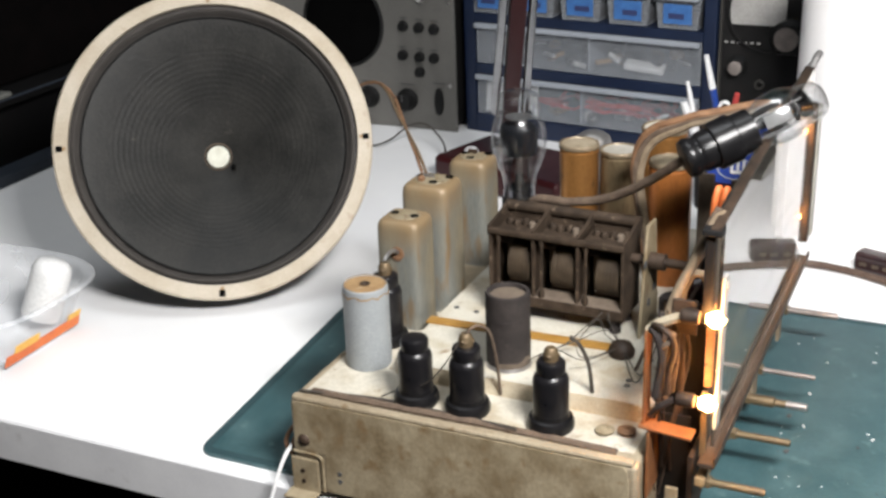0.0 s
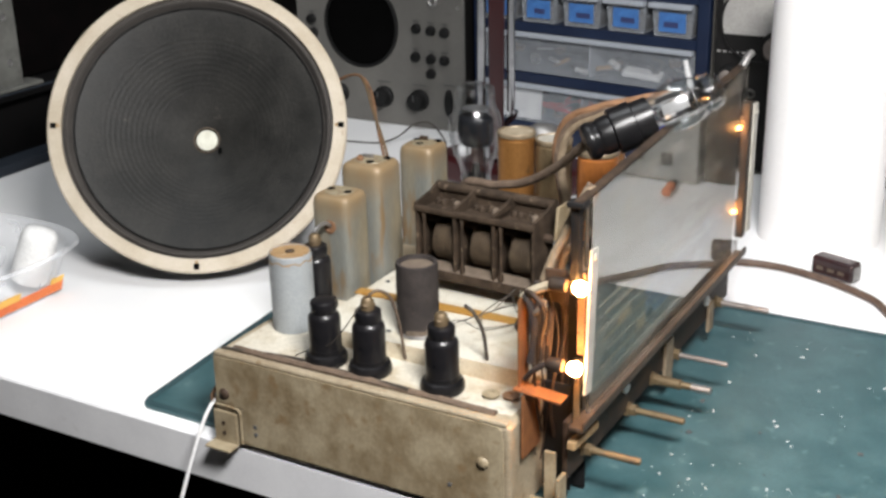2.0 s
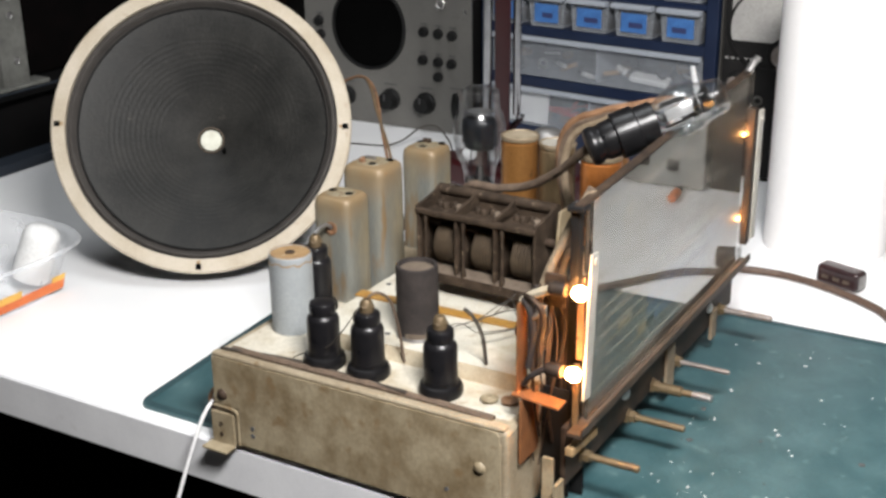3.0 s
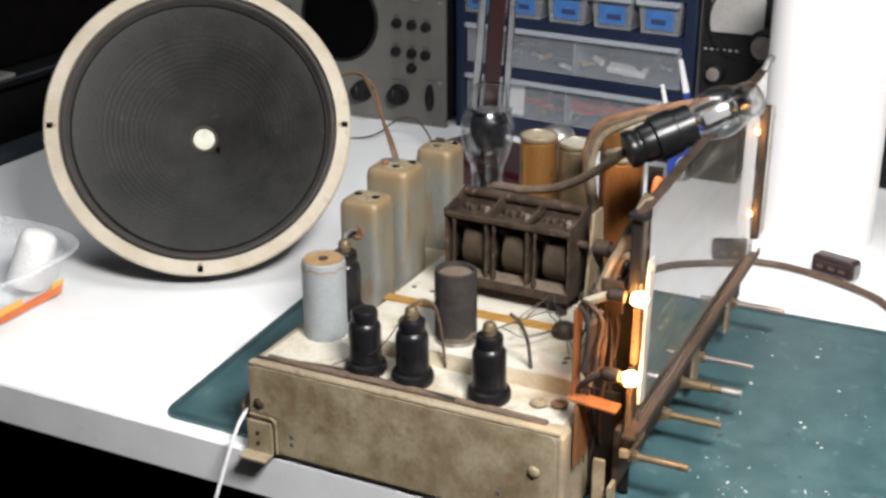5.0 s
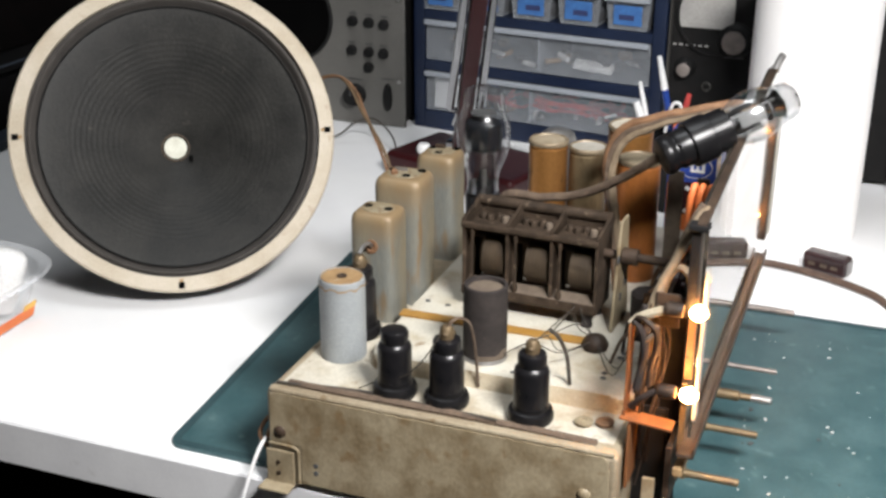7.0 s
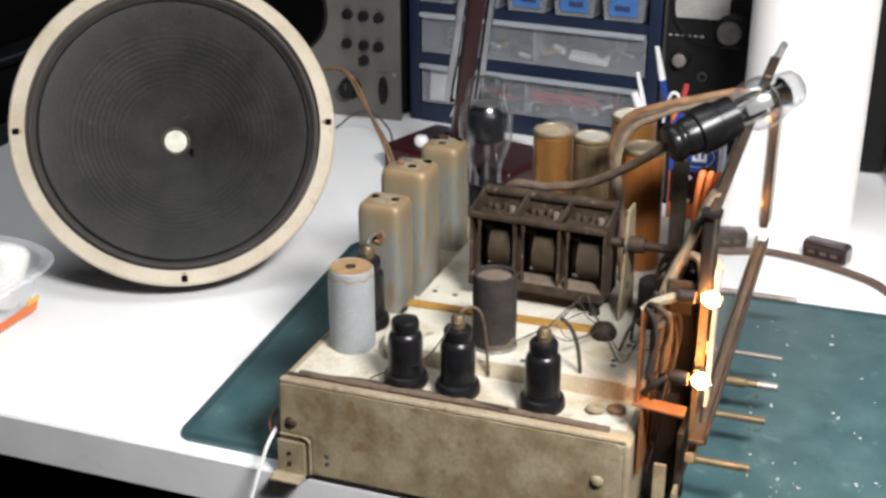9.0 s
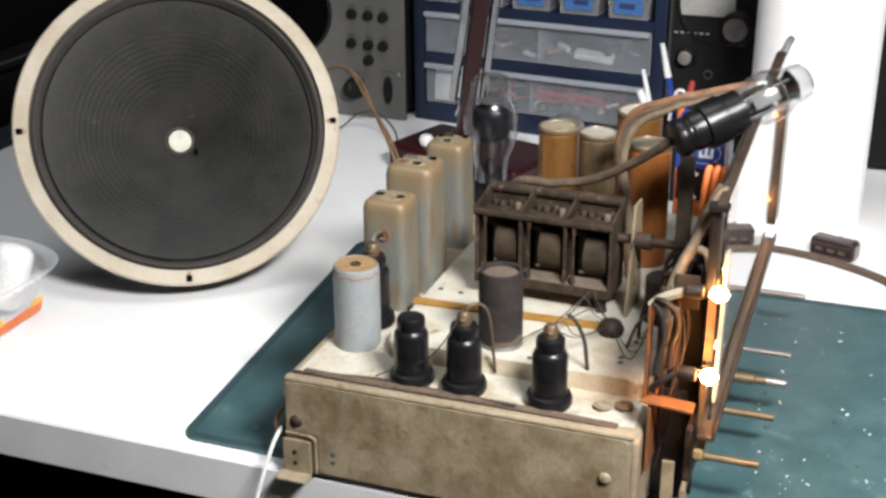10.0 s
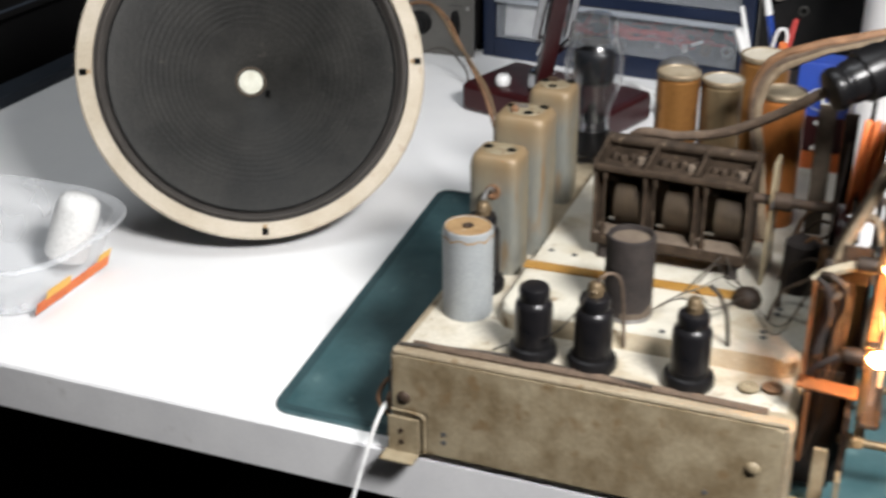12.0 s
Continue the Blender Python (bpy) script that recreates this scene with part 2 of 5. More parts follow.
PALE_PANEL = paint("pale_grey_panel", (0.33, 0.33, 0.31), (0.28, 0.28, 0.265), 0.5, scale=12, fine=700, bump=0.08, spec=0.3)
FELT_WHITE = paint("white_felt", (0.66, 0.66, 0.57), (0.56, 0.55, 0.46), 0.9, scale=90, fine=900, bump=0.4)
SCOPE = paint("grey_enamel_panel", (0.152, 0.147, 0.136), (0.124, 0.120, 0.112), 0.5, scale=12, fine=500, bump=0.08, c=(0.068, 0.063, 0.057), spots=-0.06, spec=0.3)
SCREEN = paint("black_screen", (0.0015, 0.0015, 0.0015), (0.0025, 0.0025, 0.0025), 0.6, scale=10, bump=0, spec=0.03)
KNOB = paint("black_knob", (0.005, 0.005, 0.005), (0.010, 0.010, 0.010), 0.6, scale=60, spec=0.25)
INK = paint("dark_ink", (0.06, 0.06, 0.06), (0.09, 0.09, 0.09), 0.7, scale=100, bump=0)
NAVY = paint("navy_plastic", (0.006, 0.012, 0.034), (0.008, 0.017, 0.046), 0.4, scale=14, fine=800, bump=0.1)
DULL_STEEL = paint("dull_pinkish_steel", (0.27, 0.235, 0.215), (0.18, 0.155, 0.14), 0.5, metal=0.5, scale=60, fine=900, bump=0.2)
LABEL_BLUE = paint("blue_paper_label", (0.045, 0.155, 0.41), (0.035, 0.12, 0.34), 0.7, scale=60, bump=0.05)
LABEL_INK = paint("label_ink", (0.02, 0.03, 0.10), (0.03, 0.04, 0.13), 0.7, bump=0)
DRAWER = film_clear("milky_drawer_plastic", (0.44, 0.47, 0.51), 0.79)
DRAWER_LIP = film_clear("drawer_lip_plastic", (0.40, 0.43, 0.475), 0.36)
TUB = film_clear("clear_tub_plastic", (0.85, 0.87, 0.9), 0.72, 0.08)
MAROON = paint("maroon_enamel", (0.036, 0.006, 0.007), (0.026, 0.005, 0.006), 0.32, scale=20, bump=0.03, spec=0.35)
METER = paint("meter_face", (0.36, 0.35, 0.33), (0.30, 0.29, 0.28), 0.5, scale=20, bump=0.02)
BLACK_PANEL = paint("black_wrinkle_panel", (0.006, 0.006, 0.006), (0.011, 0.010, 0.010), 0.7, spec=0.2, scale=40, fine=900, bump=0.4)
PAPER = paint("white_tissue_paper", (0.90, 0.88, 0.87), (0.86, 0.84, 0.83), 0.95, scale=14, fine=250, bump=0.06, grain_share=0.05)
DIAL_BACK = paint("dark_dial_plate", (0.010, 0.010, 0.009), (0.030, 0.022, 0.011), 0.6, scale=26, fine=500, bump=0.2, c=(0.05, 0.035, 0.012), spots=-0.02)
DIAL_BLUE = paint("faded_blue_print", (0.022, 0.034, 0.066), (0.012, 0.018, 0.030), 0.6, scale=60, fine=700, bump=0.05)
DIAL_GOLD = paint("faded_gold_print", (0.115, 0.078, 0.026), (0.060, 0.042, 0.018), 0.6, scale=60, fine=700, bump=0.05)
DIAL_LINE = paint("dial_print", (0.15, 0.13, 0.082), (0.09, 0.078, 0.055), 0.7, bump=0)
GLASS = dusty_pane("dial_glass")
TUBE_GLASS = blown_glass("tube_glass", (0.95, 0.955, 0.96))
DULL_PLATE = paint("dull_tube_plate", (0.13, 0.13, 0.13), (0.09, 0.09, 0.09), 0.5, metal=0.3, scale=40, bump=0)
GETTER = paint("silver_getter", (0.10, 0.10, 0.12), (0.20, 0.20, 0.23), 0.2, metal=0.9, scale=40, bump=0)
PLATE = paint("dark_tube_plate", (0.008, 0.009, 0.011), (0.014, 0.015, 0.018), 0.35, metal=0.0, scale=40, bump=0, spec=0.25)
BULB = glow("lit_bulb", (1.0, 0.44, 0.125), 290)
RED_WIRE = paint("red_wire", (0.50, 0.06, 0.05), (0.40, 0.05, 0.05), 0.5, scale=60, bump=0)
ORANGE = paint("orange_card", (0.75, 0.20, 0.05), (0.62, 0.14, 0.04), 0.6, scale=30, bump=0.05)
YELLOW = paint("yellow_print", (0.80, 0.48, 0.10), (0.72, 0.40, 0.08), 0.6, scale=30, bump=0.05)
BLUE_PEN = paint("blue_pen_plastic", (0.02, 0.06, 0.30), (0.02, 0.05, 0.24), 0.25, scale=30, bump=0)
BLUE_CARD = paint("blue_card", (0.02, 0.06, 0.33), (0.02, 0.05, 0.27), 0.45, scale=30, bump=0.03)
CHIP = paint("pale_chip", (0.72, 0.72, 0.70), (0.55, 0.55, 0.55), 0.3, metal=0.3, bump=0)
WALL = paint("dark_room_wall", (0.022, 0.018, 0.015), (0.014, 0.012, 0.010), 0.85, scale=4, fine=60, bump=0.1)
FLOOR = paint("dark_floor", (0.05, 0.045, 0.04), (0.03, 0.028, 0.026), 0.7, scale=5, fine=80, bump=0.1)
CEILING = paint("ceiling_paint", (0.55, 0.55, 0.53), (0.5, 0.5, 0.48), 0.9, scale=4, fine=60, bump=0.1)
GREY_METAL = paint("grey_rack_metal", (0.045, 0.043, 0.040), (0.075, 0.072, 0.064), 0.6, metal=0.2, scale=30, fine=600, bump=0.2, spec=0.3)
POST_GREY = paint("grey_post_enamel", (0.17, 0.17, 0.155), (0.11, 0.11, 0.10), 0.6, scale=40, fine=600, bump=0.2, c=(0.06, 0.055, 0.05), spots=-0.04, spec=0.3)
RACK_BLACK = paint("rack_black", (0.0025, 0.0022, 0.0022), (0.004, 0.003, 0.003), 0.85, scale=30, fine=600, bump=0.3, spec=0.03)
OLD_WOOD = paint("dark_stained_wood", (0.022, 0.009, 0.005), (0.012, 0.006, 0.004), 0.7, scale=14, fine=300, bump=0.3, stretch=(1, 1, 0.2), spec=0.2)
BLUE_GREY = paint("blue_grey_rail", (0.020, 0.026, 0.036), (0.028, 0.034, 0.044), 0.6, scale=20, bump=0.1, spec=0.25)
OXIDE = paint("reddish_capacitor_sleeve", (0.040, 0.020, 0.019), (0.026, 0.015, 0.016), 0.22, scale=60, fine=600, bump=0.05)


# ---- mesh helpers ----
def box(bm, c, s, bevel=0.0, turn=None, seg=2):
    """A block about c, turned in place."""
    m = Matrix.Translation(c) @ (turn or Matrix()) @ Matrix.Diagonal((*s, 1))
    made = bmesh.ops.create_cube(bm, size=1, matrix=m)["verts"]
    if bevel:
        edges = {e for v in made for e in v.link_edges}
        bmesh.ops.bevel(bm, geom=list(edges), offset=bevel, segments=seg, profile=0.5, affect="EDGES")
    return bm


def lathe(bm, prof, m=None, seg=32):
    """Turns a profile of (radius, height) round z."""
    m = m or Matrix()
    rings = []
    for r, z in prof:
        if r < 1e-6:
            rings.append([bm.verts.new(m @ Vector((0, 0, z)))])
        else:
            rings.append([bm.verts.new(m @ Vector((r * math.cos(a), r * math.sin(a), z))) for a in (2 * math.pi * i / seg for i in range(seg))])
    for p, q in zip(rings, rings[1:]):
        for i in range(seg):
            j = (i + 1) % seg
            if len(p) == 1 and len(q) == 1:
                continue
            if len(p) == 1:
                bm.faces.new((p[0], q[j], q[i]))
            elif len(q) == 1:
                bm.faces.new((p[i], p[j], q[0]))
            else:
                bm.faces.new((p[i], p[j], q[j], q[i]))
    for ring, flip in ((rings[0], True), (rings[-1], False)):
        if len(ring) > 1 and flip is not None and (prof[0] != prof[-1]):
            bm.faces.new(ring[::-1] if flip else ring)
    return bm


def rod(bm, a, b, r, seg=10, r2=None):
    a, b = Vector(a), Vector(b)
    m = Matrix.Translation(a) @ (b - a).to_track_quat("Z", "Y").to_matrix().to_4x4()
    n = (b - a).length
    return lathe(bm, [(r, 0), (r2 or r, n)], m, seg)


def curve_points(pts, steps=8):
    p = [Vector(x) for x in pts]
    p = [p[0] * 2 - p[1]] + p + [p[-1] * 2 - p[-2]]
    out = []
    for i in range(1, len(p) - 2):
        for k in range(steps):
            t = k / steps
            a, b, c, d = p[i - 1], p[i], p[i + 1], p[i + 2]
            out.append(0.5 * (2 * b + (c - a) * t + (2 * a - 5 * b + 4 * c - d) * t * t + (3 * b - a - 3 * c + d) * t ** 3))
    return out + [p[-2]]


def wire(bm, pts, r, seg=7, steps=8, wobble=0.0):
    c = curve_points(pts, steps)
    if wobble:
        c = [v + Vector(noise.noise_vector(v * 90)) * wobble for v in c]
    ring0, up = None, Vector((0.3, 0.2, 0.93))
    rings = []
    for i, v in enumerate(c):
        d = (c[min(i + 1, len(c) - 1)] - c[max(i - 1, 0)]).normalized()
        x = d.cross(up)
        if x.length < 1e-3:
            x = d.cross(Vector((1, 0, 0)))
        x.normalize()
        y = d.cross(x).normalized()
        up = x.cross(d)
        rings.append([bm.verts.new(v + r * (math.cos(a) * x + math.sin(a) * y)) for a in (2 * math.pi * k / seg for k in range(seg))])
    for p, q in zip(rings, rings[1:]):
        for i in range(seg):
            j = (i + 1) % seg
            bm.faces.new((p[i], p[j], q[j], q[i]))
    bm.faces.new(rings[0][::-1])
    bm.faces.new(rings[-1])
    return bm


def mesh_ob(name, bm, material, smooth=40):
    me = bpy.data.meshes.new(name)
    bmesh.ops.recalc_face_normals(bm, faces=bm.faces[:])
    bm.to_mesh(me)
    bm.free()
    me.materials.append(material)
    if smooth:
        me.polygons.foreach_set("use_smooth", [True] * len(me.polygons))
        me.set_sharp_from_angle(angle=radians(smooth))
    ob = new(name, me)
    if smooth and len(me.polygons) < 4000:
        even = ob.modifiers.new("even_normals", "WEIGHTED_NORMAL")
        even.keep_sharp, even.weight = True, 80
    return ob


def part(name, bm, material, parent, label="", smooth=40):
    ob = mesh_ob(name, bm, material, smooth)
    ob.parent = parent
    return tagged(ob, label)


def thing(name, at, label, category, group="", m=None, kind=""):
    ob = new(name)
    ob.empty_display_size = 0.02
    ob.matrix_world = m or Matrix.Translation(at)
    return tagged(ob, label, category, group, kind)


def solo(name, bm, material, label, category, group="", kind="", smooth=40):
    return tagged(mesh_ob(name, bm, material, smooth), label, category, group, kind)


BM = bmesh.new

# ---- room ----
solo("floor", box(BM(), (0.3, 0.0, -0.76), (4.4, 4.4, 0.04)), FLOOR, "dark floor under the bench", "floor", kind="structure")
solo("ceiling", box(BM(), (0.3, 0.0, 2.46), (4.4, 4.4, 0.04)), CEILING, "pale painted ceiling", "ceiling", kind="structure")
solo("wall_north", box(BM(), (0.3, 1.35, 0.85), (4.4, 0.1, 3.18)), WALL, "dark wall behind the bench", "wall", kind="structure")
solo("wall_south", box(BM(), (0.3, -2.25, 0.85), (4.4, 0.1, 3.18)), WALL, "dark plain wall", "wall", kind="structure")
solo("wall_west", box(BM(), (-1.95, -0.45, 0.85), (0.1, 3.5, 3.18)), WALL, "dark plain wall", "wall", kind="structure")
solo("wall_east", box(BM(), (2.55, -0.45, 0.85), (0.1, 3.5, 3.18)), WALL, "dark plain wall", "wall", kind="structure")

# ---- bench ----
bench = thing("workbench", (0.25, 0.6, -0.74), "white laminate workbench with a pale edge band", "workbench")
part("tabletop", box(BM(), (0.0, 0.0, 0.7225), (1.9, 1.19, 0.035), 0.0012), LAMINATE, bench)
part("edge_band", box(BM(), (0.0, -0.5965, 0.7215), (1.9, 0.003, 0.036), 0.001), EDGE_BAND, bench, "grey-white edge band")
for x in (-0.9, 0.9):
    part("support_panel", box(BM(), (x, 0.05, 0.352), (0.03, 1.0, 0.704), 0.002), BLACK_BOARD, bench, "black support panel")
part("back_panel", box(BM(), (0, 0.3, 0.352), (1.76, 0.02, 0.704), 0.002), BLACK_BOARD, bench, "black back panel")


# ---- mat ----
def rounded_sheet(bm, x0, y0, x1, y1, z0, z1, r, seg=6, n=1):
    ring = []
    for cx, cy, a0 in ((x1 - r, y1 - r, 0), (x0 + r, y1 - r, 90), (x0 + r, y0 + r, 180), (x1 - r, y0 + r, 270)):
        for k in range(seg + 1):
            a = radians(a0 + 90 * k / seg)
            ring.append((cx + r * math.cos(a), cy + r * math.sin(a)))
    lo = [bm.verts.new((x, y, z0)) for x, y in ring]
    hi = [bm.verts.new((x, y, z1)) for x, y in ring]
    bm.faces.new(lo[::-1])
    top = bm.faces.new(hi)
    for i in range(len(ring)):
        j = (i + 1) % len(ring)
        bm.faces.new((lo[i], lo[j], hi[j], hi[i]))
    return top


bm = BM()
top = rounded_sheet(bm, -0.088, 0.017, 0.62, 0.412, 0.0, 0.003, 0.012)
for v in bm.verts:
    if v.co.x < 0.2:
        v.co.x -= 0.028 * (v.co.y - 0.017) / 0.395
bmesh.ops.bevel(bm, geom=list(top.edges), offset=0.0012, segments=2, profile=0.5, affect="EDGES")
mat_ob = thing("work_mat", (0, 0, 0), "dark green vinyl work mat with a bound edge", "mat")
part("sheet", bm, FELT, mat_ob)


def mat_edge(bm, d0, d1, z):
    loops = []
    for d in (d0, d1):
        loop = []
        for cx, cy, a0 in ((0.608, 0.400, 0), (-0.076, 0.400, 90), (-0.076, 0.029, 180), (0.608, 0.029, 270)):
            for k in range(7):
                a = radians(a0 + 15 * k)
                r = 0.012 - d
                x, y = cx + r * math.cos(a), cy + r * math.sin(a)
                loop.append(bm.verts.new((x - (0.028 * (y - 0.017) / 0.395 if x < 0.2 else 0), y, z)))
        loops.append(loop)
    n = len(loops[0])
    faces = [bm.faces.new((loops[0][i], loops[0][(i + 1) % n], loops[1][(i + 1) % n], loops[1][i])) for i in range(n)]
    made = bmesh.ops.extrude_face_region(bm, geom=faces)["geom"]
    bmesh.ops.translate(bm, vec=(0, 0, 0.0008), verts=[v for v in made if isinstance(v, bmesh.types.BMVert)])
    return bm


part("binding", mat_edge(BM(), 0.0016, 0.0075, 0.0027), MAT_EDGE, mat_ob, "darker bound edge")
bm = BM()
rng = random.Random(5)
heaps = [(rng.uniform(0.31, 0.50), rng.uniform(0.04, 0.39)) for _ in range(14)] + [(0.335, 0.105), (0.345, 0.12), (0.325, 0.085), (0.34, 0.09)]
for i in range(85):
    hx, hy = heaps[i % 18]
    x, y = hx + rng.gauss(0, 0.010), min(max(hy + rng.gauss(0, 0.010), 0.024), 0.400)
    s = 0.0003 + 0.0010 * rng.random() ** 2.2
    box(bm, (x, y, 0.003 + s * 0.3), (s * rng.uniform(0.8, 3.2), s, s * 0.6), turn=Matrix.Rotation(rng.uniform(0, 3), 4, "Z"))
for x, y in ((0.385, 0.279), (0.384, 0.190), (0.388, 0.184), (0.323, 0.320), (0.367, 0.215), (0.371, 0.208), (0.318, 0.262)):
    s = rng.uniform(0.0012, 0.0026)
    box(bm, (x, y, 0.003 + s * 0.25), (s * 1.2, s * 0.8, s * 0.5), s * 0.12, Matrix.Rotation(rng.uniform(0, 3), 4, "Z"))
solo("mat_crumbs", bm, CHIP, "pale solder crumbs and chips on the mat", "crumbs", kind="stuff", smooth=0)
bm = BM()
for i in range(14):
    x, y = rng.uniform(0.3, 0.5), rng.uniform(0.03, 0.38)
    s = rng.uniform(0.001, 0.003)
    box(bm, (x, y, 0.003 + s * 0.2), (s * 1.4, s, s * 0.4), turn=Matrix.Rotation(rng.uniform(0, 3), 4, "Z"))
solo("dark_crumbs", bm, INK, "dark crumbs on the mat", "crumbs", kind="stuff", smooth=0)

# ---- radio chassis ----
chassis = thing("radio_chassis", (0, 0, 0.003), "grimy cream old radio chassis with a dial frame", "radio chassis")
X0, X1, Y1, H = 0.008, 0.252, 0.372, 0.0725
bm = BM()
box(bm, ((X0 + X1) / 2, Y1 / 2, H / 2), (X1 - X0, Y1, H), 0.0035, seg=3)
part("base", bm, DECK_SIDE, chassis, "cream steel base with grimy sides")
bm = BM()
ring = [(0.0338, 0.004), (0.2462, 0.003), (0.2464, 0.0685), (0.2435, 0.0712), (0.0150, 0.0714), (0.0110, 0.0690), (0.0105, 0.0345), (0.0338, 0.0330)]
flat = [bm.verts.new((x, -0.0007, z)) for x, z in ring]
back = [bm.verts.new((x, 0.0010, z)) for x, z in ring]
bm.faces.new(flat)
for i in range(len(ring)):
    j = (i + 1) % len(ring)
    bm.faces.new((flat[j], flat[i], back[i], back[j]))
part("side_panel", bm, SIDE, chassis, "brown-stained panel face", smooth=20)
part("side_seam", box(BM(), (0.2468, -0.0002, 0.038), (0.0012, 0.0010, 0.050), 0.0003), SIDE, chassis)
part("side_lip", box(BM(), ((X0 + X1) / 2, 0.0035, H + 0.0005), (X1 - X0 - 0.004, 0.0074, 0.004), 0.0018), DECK_SIDE, chassis, "pale folded lip")
part("edge_gap_wire", wire(BM(), [(0.02, 0.0125, H + 0.0012), (0.08, 0.0115, H + 0.002), (0.16, 0.0125, H + 0.0016), (0.236, 0.0115, H + 0.0006)], 0.0026, wobble=0.0004), BRAID, chassis, "dark rod along the edge")
part("edge_wire", wire(BM(), [(0.012, 0.009, H + 0.002), (0.07, 0.016, H + 0.003), (0.10, 0.017, H + 0.002), (0.17, 0.0105, H + 0.004)], 0.0011), THIN, chassis)
part("lower_deck", box(BM(), ((X0 + X1) / 2, 0.0995, H - 0.0012), (X1 - X0 - 0.012, 0.17, 0.003), 0.0005), DECK, chassis, "cream lower deck")


def deck(bm, x0, y0, x1, y1, z0, z1, r, slope):
    a, b = [], []
    for cx, cy, a0 in ((x1 - r, y1 - r, 0), (x0 + r, y1 - r, 90), (x0 + r, y0 + r, 180), (x1 - r, y0 + r, 270)):
        for k in range(7):
            t = radians(a0 + 15 * k)
            a.append((cx + (r + slope) * math.cos(t), cy + (r + slope) * math.sin(t)))
            b.append((cx + r * math.cos(t), cy + r * math.sin(t)))
    lo = [bm.verts.new((*p, z0)) for p in a]
    hi = [bm.verts.new((*p, z1)) for p in b]
    top = bm.faces.new(hi)
    bm.faces.new(lo[::-1])
    for i in range(len(a)):
        j = (i + 1) % len(a)
        bm.faces.new((lo[i], lo[j], hi[j], hi[i]))
    bmesh.ops.bevel(bm, geom=list(top.edges), offset=0.0025, segments=3, profile=0.5, affect="EDGES")
    return bm


raised = part("raised_deck", deck(BM(), 0.060, 0.055, X1 - 0.004, 0.368, H, 0.084, 0.014, 0.003), DECK_HIGH, chassis, "cream raised deck with browner sides")
# steep side faces take the browner step colour, the top stays pale
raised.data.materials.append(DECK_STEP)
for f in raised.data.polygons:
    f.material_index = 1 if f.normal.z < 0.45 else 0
part("amber_strip", box(BM(), (0.132, 0.124, 0.0848), (0.150, 0.0105, 0.0016), 0.0005, Matrix.Rotation(radians(1.0), 4, "Z")), AMBER, chassis, "amber insulating strip")
part("terminal_lump", lathe(BM(), [(0.0, 0), (0.0085, 0), (0.0095, 0.004), (0.007, 0.009), (0.003, 0.011), (0, 0.0112)], Matrix.Translation((0.207, 0.118, 0.084)), 14), DARK_RUST, chassis, "dark terminal block")
for x, y in ((0.068, 0.150), (0.222, 0.084), (0.223, 0.077), (0.227, 0.11), (0.228, 0.117), (0.164, 0.063), (0.118, 0.07), (0.085, 0.148)):
    part("deck_hole", lathe(BM(), [(0, 0), (0.0022, 0), (0.0022, 0.0006), (0, 0.0006)], Matrix.Translation((x, y, 0.0838)), 12), INK, chassis, "dark screw hole")
for x, y in ((0.222, 0.032), (0.235, 0.036)):
    b2 = lathe(BM(), [(0.0058, 0), (0.0062, 0.0014), (0.0045, 0.0022), (0.0025, 0.0022), (0.002, 0.001), (0, 0.001)], Matrix.Translation((x, y, H + 0.0018)), 16)
    part("eyelet", b2, SIDE if x < 0.23 else RUST, chassis)


def screw(parent, m, r=0.0045, mat=RUST, name="screw"):
    s = part(name, lathe(BM(), [(r, 0), (r, 0.0008), (r * 0.75, 0.0022), (r * 0.3, 0.0028), (0, 0.0028)], m, 16), mat, parent)
    return s


face = Matrix.Rotation(radians(90), 4, "X")
part("pressed_fold", wire(BM(), [(0.0095, -0.0006, 0.0318), (0.0260, -0.0010, 0.0318), (0.0305, -0.0010, 0.0300), (0.0315, -0.0010, 0.0250), (0.0315, -0.0010, 0.0035)], 0.0011), SIDE, chassis, "cream pressed fold round the foot")
screw(chassis, Matrix.Translation((0.018, 0.0, 0.042)) @ face, 0.0046, DARK_RUST)
screw(chassis, Matrix.Translation((0.232, 0.0, 0.042)) @ face, 0.0046, SIDE)
for z in (0.0145, 0.0205):
    part("side_hole", lathe(BM(), [(0.0018, 0), (0.0018, 0.0005), (0, 0.0005)], Matrix.Translation((0.0445, -0.0006, z)) @ face, 10), INK, chassis)
part("side_hole", lathe(BM(), [(0.0016, 0), (0.0016, 0.0005), (0, 0.0005)], Matrix.Translation((0.207, -0.0006, 0.019)) @ face, 10), INK, chassis)
bm = BM()
box(bm, (0.0175, -0.0012, 0.0145), (0.021, 0.0024, 0.026), 0.001)
box(bm, (0.0165, -0.0065, 0.0012), (0.023, 0.013, 0.0024), 0.001)
foot = part("foot_bracket", bm, SIDE, chassis, "cream folded mounting foot")
for z in (0.010, 0.0185):
    part("rivet", lathe(BM(), [(0.0016, 0), (0.0016, 0.0008), (0, 0.0008)], Matrix.Translation((0.0165, -0.0024, z)) @ face, 10), DARK_RUST, foot)
bm = BM()
box(bm, (0.2425, -0.0012, 0.006), (0.014, 0.0024, 0.010), 0.001)
part("corner_tab", bm, SIDE, chassis)
right = Matrix.Rotation(radians(90), 4, "Y")
part("front_hole", lathe(BM(), [(0.0045, 0), (0.0045, 0.0008), (0.003, 0.0008), (0.0028, 0.0002), (0, 0.0002)], Matrix.Translation((X1, 0.028, 0.045)) @ right, 14), DARK_RUST, chassis)
